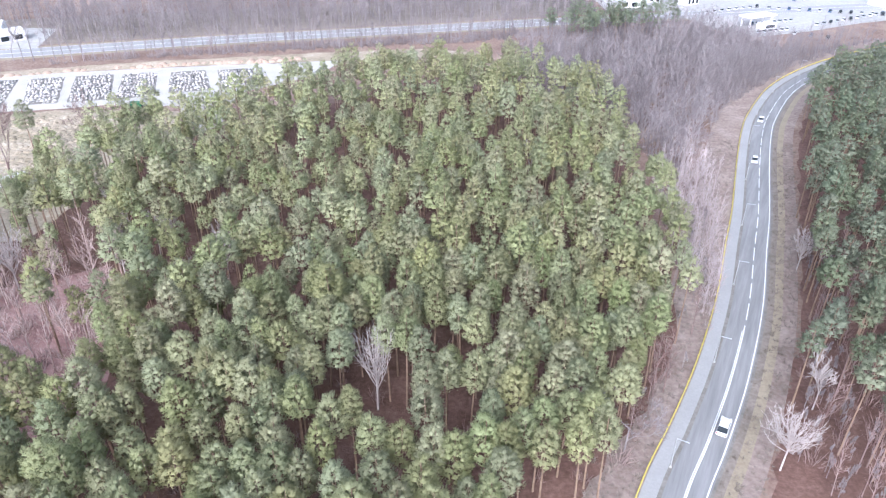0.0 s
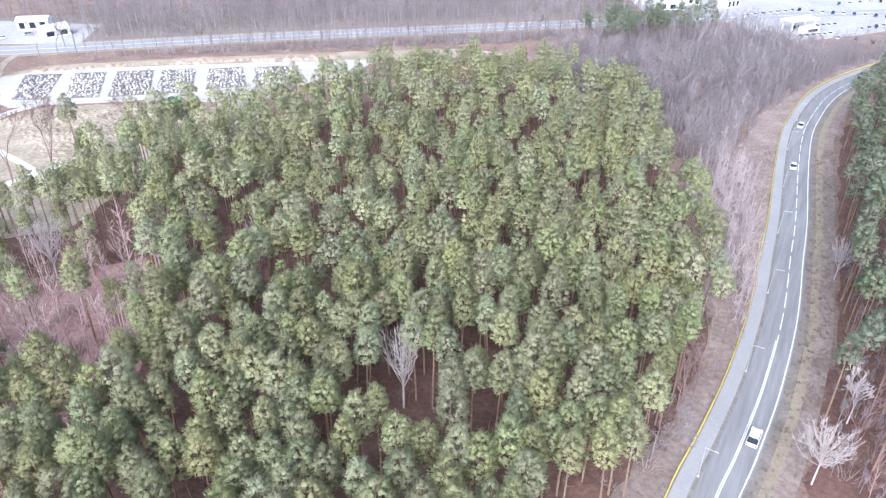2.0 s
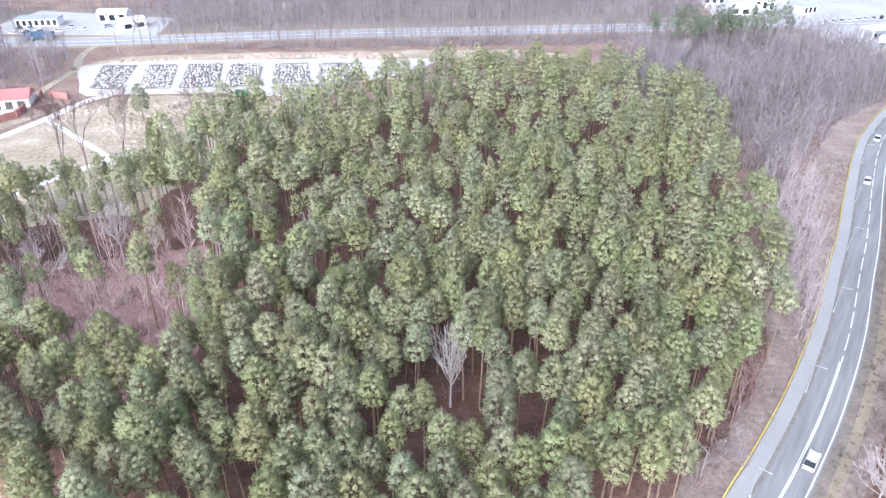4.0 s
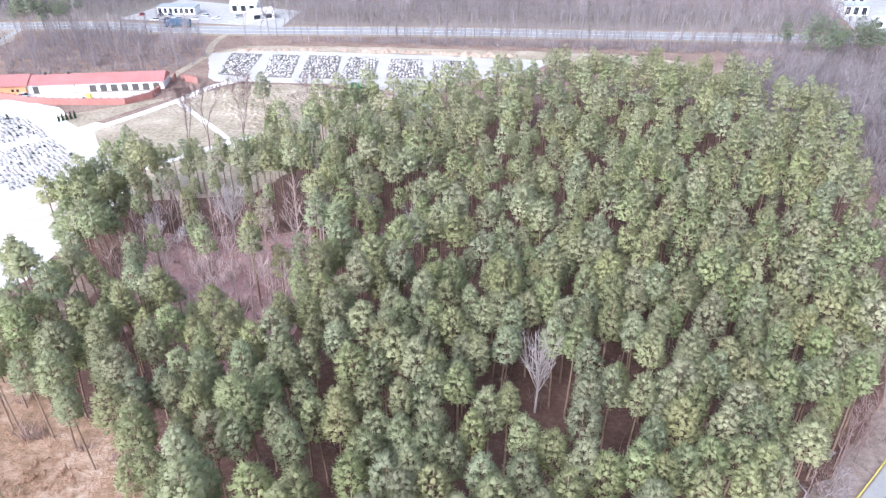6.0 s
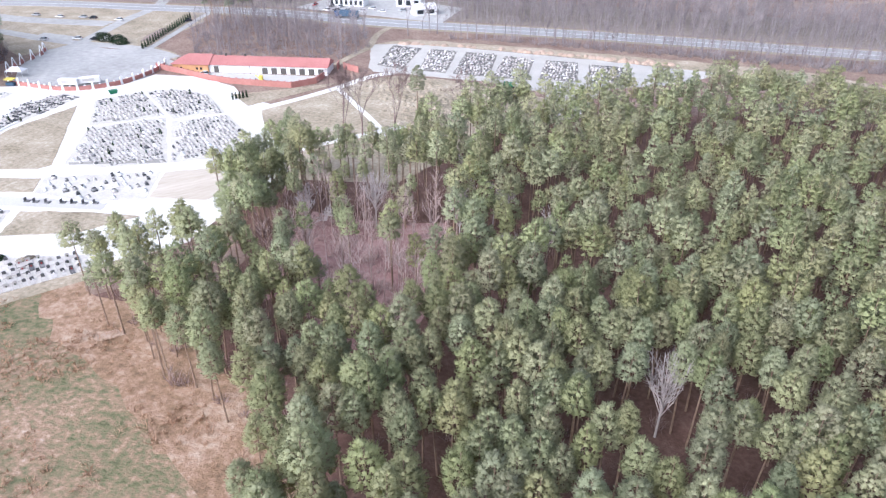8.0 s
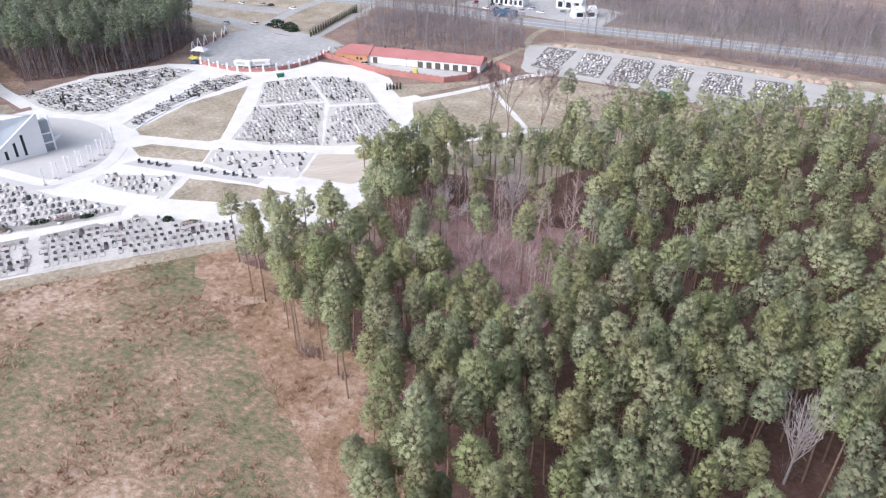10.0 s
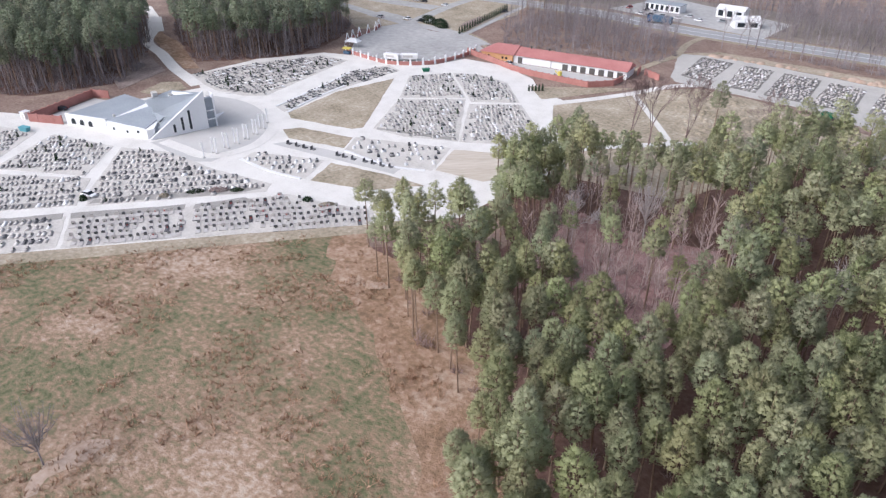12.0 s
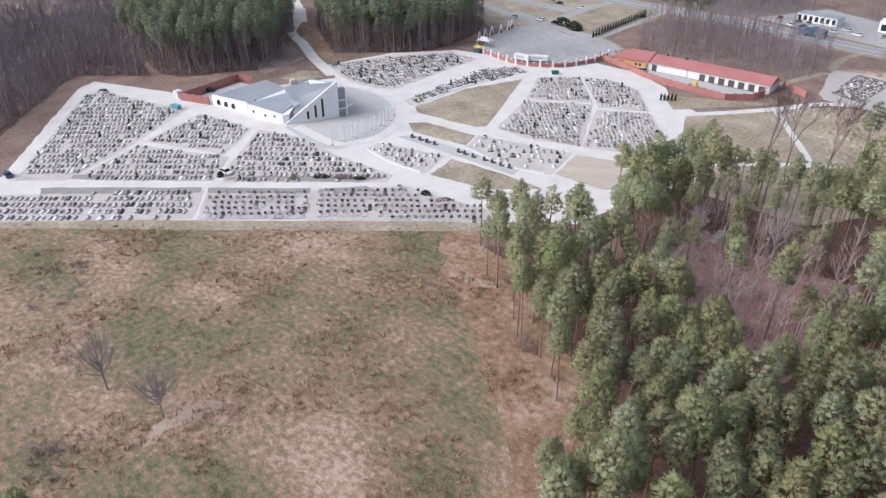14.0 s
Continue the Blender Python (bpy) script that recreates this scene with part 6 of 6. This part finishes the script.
def truck(x, y, turn):
    top = tagged(new("truck"), "dark blue lorry with a tarpaulin trailer on the highway", "truck")
    part("trailer", boxed(-5.5, -1.25, 1.1, 4.5, 1.25, 3.9, bevel=0.06), M_BLUE, top)
    part("cab", boxed(5.0, -1.2, 0.7, 7.2, 1.2, 3.4, bevel=0.15), CAR_PAINTS["blue"], top)
    part("windscreen", boxed(7.05, -1.05, 2.0, 7.24, 1.05, 3.0), M_GLASS, top)
    part("chassis", boxed(-5.3, -1.0, 0.7, 6.8, 1.0, 1.1), M_DARK, top)
    for wx in (-4.6, -3.3, 4.0, 6.2):
        for s in (-1, 1):
            wh = part("wheel", WHEEL_ME["tyre"], None, top)
            wh.matrix_basis = pose(wx, s * 1.1, 0.48) @ Matrix.Scale(1.5, 4)
    top.matrix_basis = pose(x, y, 0.16, 0, 0, turn)


truck(-227, 293.5, 194)

# white trailers and a tent behind the fence, bins and machines
for x, y, t in ((-249, 150, 28), (-244.5, 155.5, 52)):
    top = tagged(new("trailer"), "white sales trailer parked behind the fence", "trailer", "trailers by the gate")
    part("body", boxed(-3.6, -1.2, 0.6, 3.6, 1.2, 2.7, bevel=0.12), M_MARBLE, top)
    part("hatch", boxed(-2.4, -1.26, 1.4, 1.6, -1.18, 2.3), M_PAVE, top)
    for s in (-1, 1):
        wh = part("wheel", WHEEL_ME["tyre"], None, top)
        wh.location = (0, s * 1.05, 0.32)
    part("drawbar", boxed(3.6, -0.08, 0.55, 4.8, 0.08, 0.68), M_METAL, top)
    top.matrix_basis = pose(x, y, 0.1, 0, 0, t)
tent = tagged(new("market_tent"), "white peaked market tent beside the gate", "tent")
bm = bmesh.new()
e = [bm.verts.new((sx * 3.4, sy * 2.2, 2.5)) for sx, sy in ((-1, -1), (1, -1), (1, 1), (-1, 1))]
p0, p1 = bm.verts.new((-1.2, 0, 4.0)), bm.verts.new((1.2, 0, 4.0))
for f in ((e[0], e[1], p1, p0), (e[1], e[2], p1), (e[2], e[3], p0, p1), (e[3], e[0], p0), (e[3], e[2], e[1], e[0])):
    bm.faces.new(f)
part("canopy", bm, M_MARBLE, tent)
for sx in (-1, 1):
    for sy in (-1, 1):
        part("pole", boxed(sx * 3.3 - 0.05, sy * 2.1 - 0.05, 0, sx * 3.3 + 0.05, sy * 2.1 + 0.05, 2.5), M_METAL, tent)
tent.matrix_basis = pose(-277, 147, 0.1, 0, 0, 30)
stall = tagged(new("market_stall"), "small blue and yellow flower stall", "stall")
part("counter", boxed(-1.6, -0.8, 0, 1.6, 0.8, 1.1, bevel=0.05), M_BLUE, stall)
part("awning", prism(bmesh.new(), [(-1.9, -1.2), (1.9, -1.2), (1.9, 1.0), (-1.9, 1.0)], 2.2, [2.3, 2.3, 2.7, 2.7]), M_YELLOW, stall)
for sx in (-1.7, 1.7):
    part("pole", boxed(sx - 0.05, 0.8, 0, sx + 0.05, 0.9, 2.3), M_METAL, stall)
stall.matrix_basis = pose(-268.5, 139.2, 0.1, 0, 0, 20)


def skip(x, y, turn, mat, label, ln=3.2, w=1.7, h=1.4):
    top = tagged(new("container"), label, "container")
    bm = bmesh.new()
    loft(bm, [[(-ln / 2 + i, -w / 2 + i / 2, z), (ln / 2 - i, -w / 2 + i / 2, z), (ln / 2 - i, w / 2 - i / 2, z), (-ln / 2 + i, w / 2 - i / 2, z)] for z, i in ((0.0, 0.35), (h, 0.0))])
    part("tub", bm, mat, top)
    bm = bmesh.new()
    for y0 in (-w / 2, w / 2 - 0.1):
        box(bm, -ln / 2, y0, h, ln / 2, y0 + 0.1, h + 0.1)
    part("rim", bm, mat, top)
    top.matrix_basis = pose(x, y, 0.07, 0, 0, turn)


skip(-227.1, 152.2, 65, M_GREEN, "green steel waste container beside the way", 3.0, 1.6, 1.2)
skip(-246.5, 11.9, 35, M_TURQUOISE, "turquoise covered waste container", 3.4, 1.8, 1.4)
skip(-106, 231, 10, M_GREEN, "dark green container on white sand", 4.0, 2.0, 1.6)
cabin = tagged(new("cabin"), "small white cabin beside the brick wall", "cabin")
part("wall", boxed(-1.1, -1.1, 0, 1.1, 1.1, 2.4), M_WHITE, cabin)
part("roof", boxed(-1.3, -1.3, 2.4, 1.3, 1.3, 2.55), M_MARBLE, cabin)
part("door", boxed(-0.4, -1.15, 0, 0.4, -1.05, 2.0), M_PAVE, cabin)
cabin.matrix_basis = pose(-259, 14, 0, 0, 0, 30)
digger = tagged(new("mini_digger"), "small yellow excavator in the garage yard", "digger")
part("track", boxed(-0.9, -0.75, 0, 0.9, -0.4, 0.5, bevel=0.1), M_RUBBER, digger)
part("track", boxed(-0.9, 0.4, 0, 0.9, 0.75, 0.5, bevel=0.1), M_RUBBER, digger)
part("cab", boxed(-0.8, -0.6, 0.5, 0.5, 0.6, 2.2, bevel=0.08), M_YELLOW, digger)
part("boom", prism(bmesh.new(), [(0.5, -0.12), (2.0, -0.12), (2.0, 0.12), (0.5, 0.12)], [0.8, 2.0, 2.0, 0.8], [1.1, 2.4, 2.4, 1.1]), M_YELLOW, digger)
part("bucket", boxed(1.8, -0.3, 0.3, 2.3, 0.3, 0.9), M_DARK, digger)
digger.matrix_basis = pose(-191, 190.3, 0.12, 0, 0, 200)

# ---- hedges and shrubs ----


def leafy(seed, sx, sy, sz, n, length=0.3, width=0.12, power=2.0):
    """A clipped or columnar evergreen: leaf blades over a rounded body."""
    rng = np.random.default_rng(seed)
    d = rng.normal(size=(n, 3))
    d[:, 2] = np.abs(d[:, 2])
    d /= (np.abs(d) ** power).sum(1, keepdims=True) ** (1 / power)
    base = d * (sx, sy, sz) * rng.uniform(0.8, 1.05, (n, 1))
    nrm = d + (0, 0, 0.3)
    nrm /= np.linalg.norm(nrm, axis=1, keepdims=True)
    aim = rng.normal(size=(n, 3)) + (0, 0, 0.8)
    aim -= nrm * (aim * nrm).sum(1, keepdims=True) * 0.7
    aim /= np.linalg.norm(aim, axis=1, keepdims=True)
    side = np.cross(aim, nrm)
    a, b, c = base - side * width, base + side * width, base + aim * length
    v = np.stack([a, b, c], 1).reshape(-1, 3)
    v[:, 2] = np.maximum(v[:, 2], 0.0)
    return v, np.arange(len(v)).reshape(-1, 3), np.repeat(nrm, 3, 0)


def shrub(name, x, y, turn, size, n, mat, label, category="shrub", group="", seed=1, power=2.0, length=0.35, width=0.14):
    v, t, s = leafy(seed, *size, n, length, width, power)
    ob = tagged(new(name, mesh_np(name, v, t, mat, None, s)), label, category, group)
    ob.matrix_basis = pose(x, y, 0.05, 0, 0, turn)
    return ob


shrub("hedge", -296, 200.5, 5, (4.5, 2.6, 3.6), 900, M_EVERGREEN, "dense dark green clump of yews", "hedge", seed=3, power=3, length=0.6, width=0.25)
shrub("hedge", -285.5, 200.5, 5, (4.5, 2.6, 3.8), 900, M_EVERGREEN, "dense dark green clump of yews", "hedge", seed=4, power=3, length=0.6, width=0.25)
col = mesh_np("thuja", *leafy(7, 0.5, 0.5, 3.4, 240, 0.4, 0.16)[:2], M_EVERGREEN, None, leafy(7, 0.5, 0.5, 3.4, 240, 0.4, 0.16)[2])
for k in range(21):
    ob = tagged(new("thuja", col), "slim dark columnar thuja in a row", "thuja", "row of thujas")
    ob.matrix_basis = pose(-269.3 - 27.4 * k / 20, 199.9 + 52 * k / 20, 0, 0, 0, k * 40)
for k in range(5):
    ob = tagged(new("thuja", col), "small columnar thuja beside a bin", "thuja", "thujas by the garage yard")
    ob.matrix_basis = pose(-184.5 + 0.6 * k, 169 + 1.1 * k, 0.1, 0, 0, k * 50) @ Matrix.Scale(0.75, 4)
for k, (x, y, sz, mat, label) in enumerate((
        (-168.5, 47, (2.9, 1.2, 1.3), M_TWIGRED, "burgundy leafless hedge at the plot's edge"), (-171.3, 41.5, (2.4, 1.0, 1.0), M_EVERGREEN, "dark green low juniper hedge"),
        (-173.6, 34, (1.6, 0.9, 0.8), M_VERGE, "olive low shrub at the plot's edge"), (-144.8, 66.3, (2.2, 0.9, 0.8), M_VERGE, "yellow-green low shrub among graves"),
        (-150, 63.5, (1.3, 1.1, 1.1), M_EVERGREEN, "round dark green shrub"), (-183.5, 16.6, (1.0, 1.0, 1.5), M_EVERGREEN, "round dark shrub by a van"),
        (-166, 50.8, (1.8, 0.9, 0.8), M_EVERGREEN, "low dark green shrub at the plot's edge"))):
    shrub("shrub", x, y, 65, sz, 320, mat, label, seed=20 + k)
small_rng = np.random.default_rng(8)
slim = mesh_np("cypress", *leafy(9, 0.45, 0.45, 2.2, 120, 0.4, 0.16)[:2], M_EVERGREEN, None, leafy(9, 0.45, 0.45, 2.2, 120, 0.4, 0.16)[2])
for name, n in (("left_big", 12), ("mid_low", 5), ("mid_up", 9), ("fan_a", 7), ("fan_b", 9), ("fan_c", 5), ("back", 14), ("mid_right", 4), ("avenue", 5)):
    q, _ = grave_spots(PLOTS[name], 20, 2.3, 2.3, 5)
    for x, y in q[small_rng.choice(len(q), n, replace=False)]:
        ob = tagged(new("cypress", slim), "small dark evergreen planted between graves", "evergreen", "evergreens among graves")
        ob.matrix_basis = pose(x, y, 0.1, 0, 0, x * 9) @ Matrix.Scale(small_rng.uniform(0.5, 1.0), 4)

# ---- far buildings ----


def far_house(x, y, turn, ln, w, h, label, wall=M_WHITE, roof=M_ROOFGREY, n=6, storeys=1, flat=True, rise=1.8):
    top = tagged(new("building"), label, "building")
    part("wall", boxed(-ln / 2, -w / 2, 0, ln / 2, w / 2, h), wall, top)
    if flat:
        part("roof", boxed(-ln / 2 - 0.3, -w / 2 - 0.3, h, ln / 2 + 0.3, w / 2 + 0.3, h + 0.35), roof, top)
    else:
        bm = bmesh.new()
        v = [bm.verts.new(c) for c in ((-ln / 2 - 0.4, -w / 2 - 0.4, h), (ln / 2 + 0.4, -w / 2 - 0.4, h), (ln / 2 + 0.4, w / 2 + 0.4, h), (-ln / 2 - 0.4, w / 2 + 0.4, h), (-ln / 2 - 0.4, 0, h + rise), (ln / 2 + 0.4, 0, h + rise))]
        for f in ((0, 1, 5, 4), (2, 3, 4, 5), (1, 2, 5), (3, 0, 4), (3, 2, 1, 0)):
            bm.faces.new([v[i] for i in f])
        part("roof", bm, roof, top)
    for s in range(storeys):
        for k in range(n):
            cx = (k + 0.5) / n * ln - ln / 2
            win = part("window", boxed(cx - ln / n * 0.28, -w / 2 - 0.05, s * h / storeys + 0.9, cx + ln / n * 0.28, -w / 2 + 0.1, (s + 1) * h / storeys - 0.5), M_GLASS, top)
            part("sill", boxed(cx - ln / n * 0.3, -w / 2 - 0.12, s * h / storeys + 0.8, cx + ln / n * 0.3, -w / 2 + 0.05, s * h / storeys + 0.9), M_PAVE, win)
    top.matrix_basis = pose(x, y, 0, 0, 0, turn)
    return top


far_house(-247, 321, 14, 20, 8, 3.8, "low white showroom beyond the highway", n=7)
far_house(-216, 336, 14, 14, 8, 4.2, "white workshop with a shallow roof beyond the highway", flat=False, roof=M_MARBLE, n=3)
far_house(-199, 322, 50, 12, 8, 3.4, "white shed beside the highway", flat=False, roof=M_MARBLE, rise=2.2, n=2)
for x, y, turn, ln, w, h, roof, text in ((93, 424, 10, 12, 8, 5, M_ROOFGREY, "white house with a grey roof beyond the wood"), (119, 412, -20, 10, 8, 4.5, M_MARBLE, "pale house with a light roof beyond the wood"),
                                         (137, 404, 30, 9, 7, 4, M_ROOFGREY, "small white house beside the lot"), (104, 396, 0, 14, 7, 3.6, M_MARBLE, "low pale workshop beyond the wood"), (128, 436, 15, 14, 9, 5, M_ROOFGREY, "white house with a grey roof beyond the wood"),
                                         (97, 448, -10, 11, 8, 5, M_ROOFRED, "white house with a red roof beyond the wood")):
    far_house(x, y, turn, ln, w, h, text, roof=roof, n=3, flat=False)
far_house(168, 470, -5, 60, 14, 6, "long pale hall behind the car lot", n=14, roof=M_MARBLE)
far_house(255, 405, 25, 34, 12, 5, "pale hall beside the car lot", n=8, roof=M_MARBLE)
kiosk = tagged(new("filling_station"), "small white filling station with a canopy", "filling station")
part("kiosk", boxed(-4, -2.5, 0, 4, 2.5, 3.0, bevel=0.1), M_WHITE, kiosk)
part("canopy", boxed(-8, 3.5, 4.6, 10, 11, 5.3, bevel=0.1), M_MARBLE, kiosk)
for px_ in (-6, 8):
    for py_ in (4.6, 10):
        part("column", boxed(px_ - 0.3, py_ - 0.3, 0, px_ + 0.3, py_ + 0.3, 4.6), M_WHITE, kiosk)
part("window", boxed(-3, -2.56, 1.0, 3, -2.45, 2.3), M_GLASS, kiosk)
kiosk.matrix_basis = pose(157, 345, 0.09, 0, 0, 25)
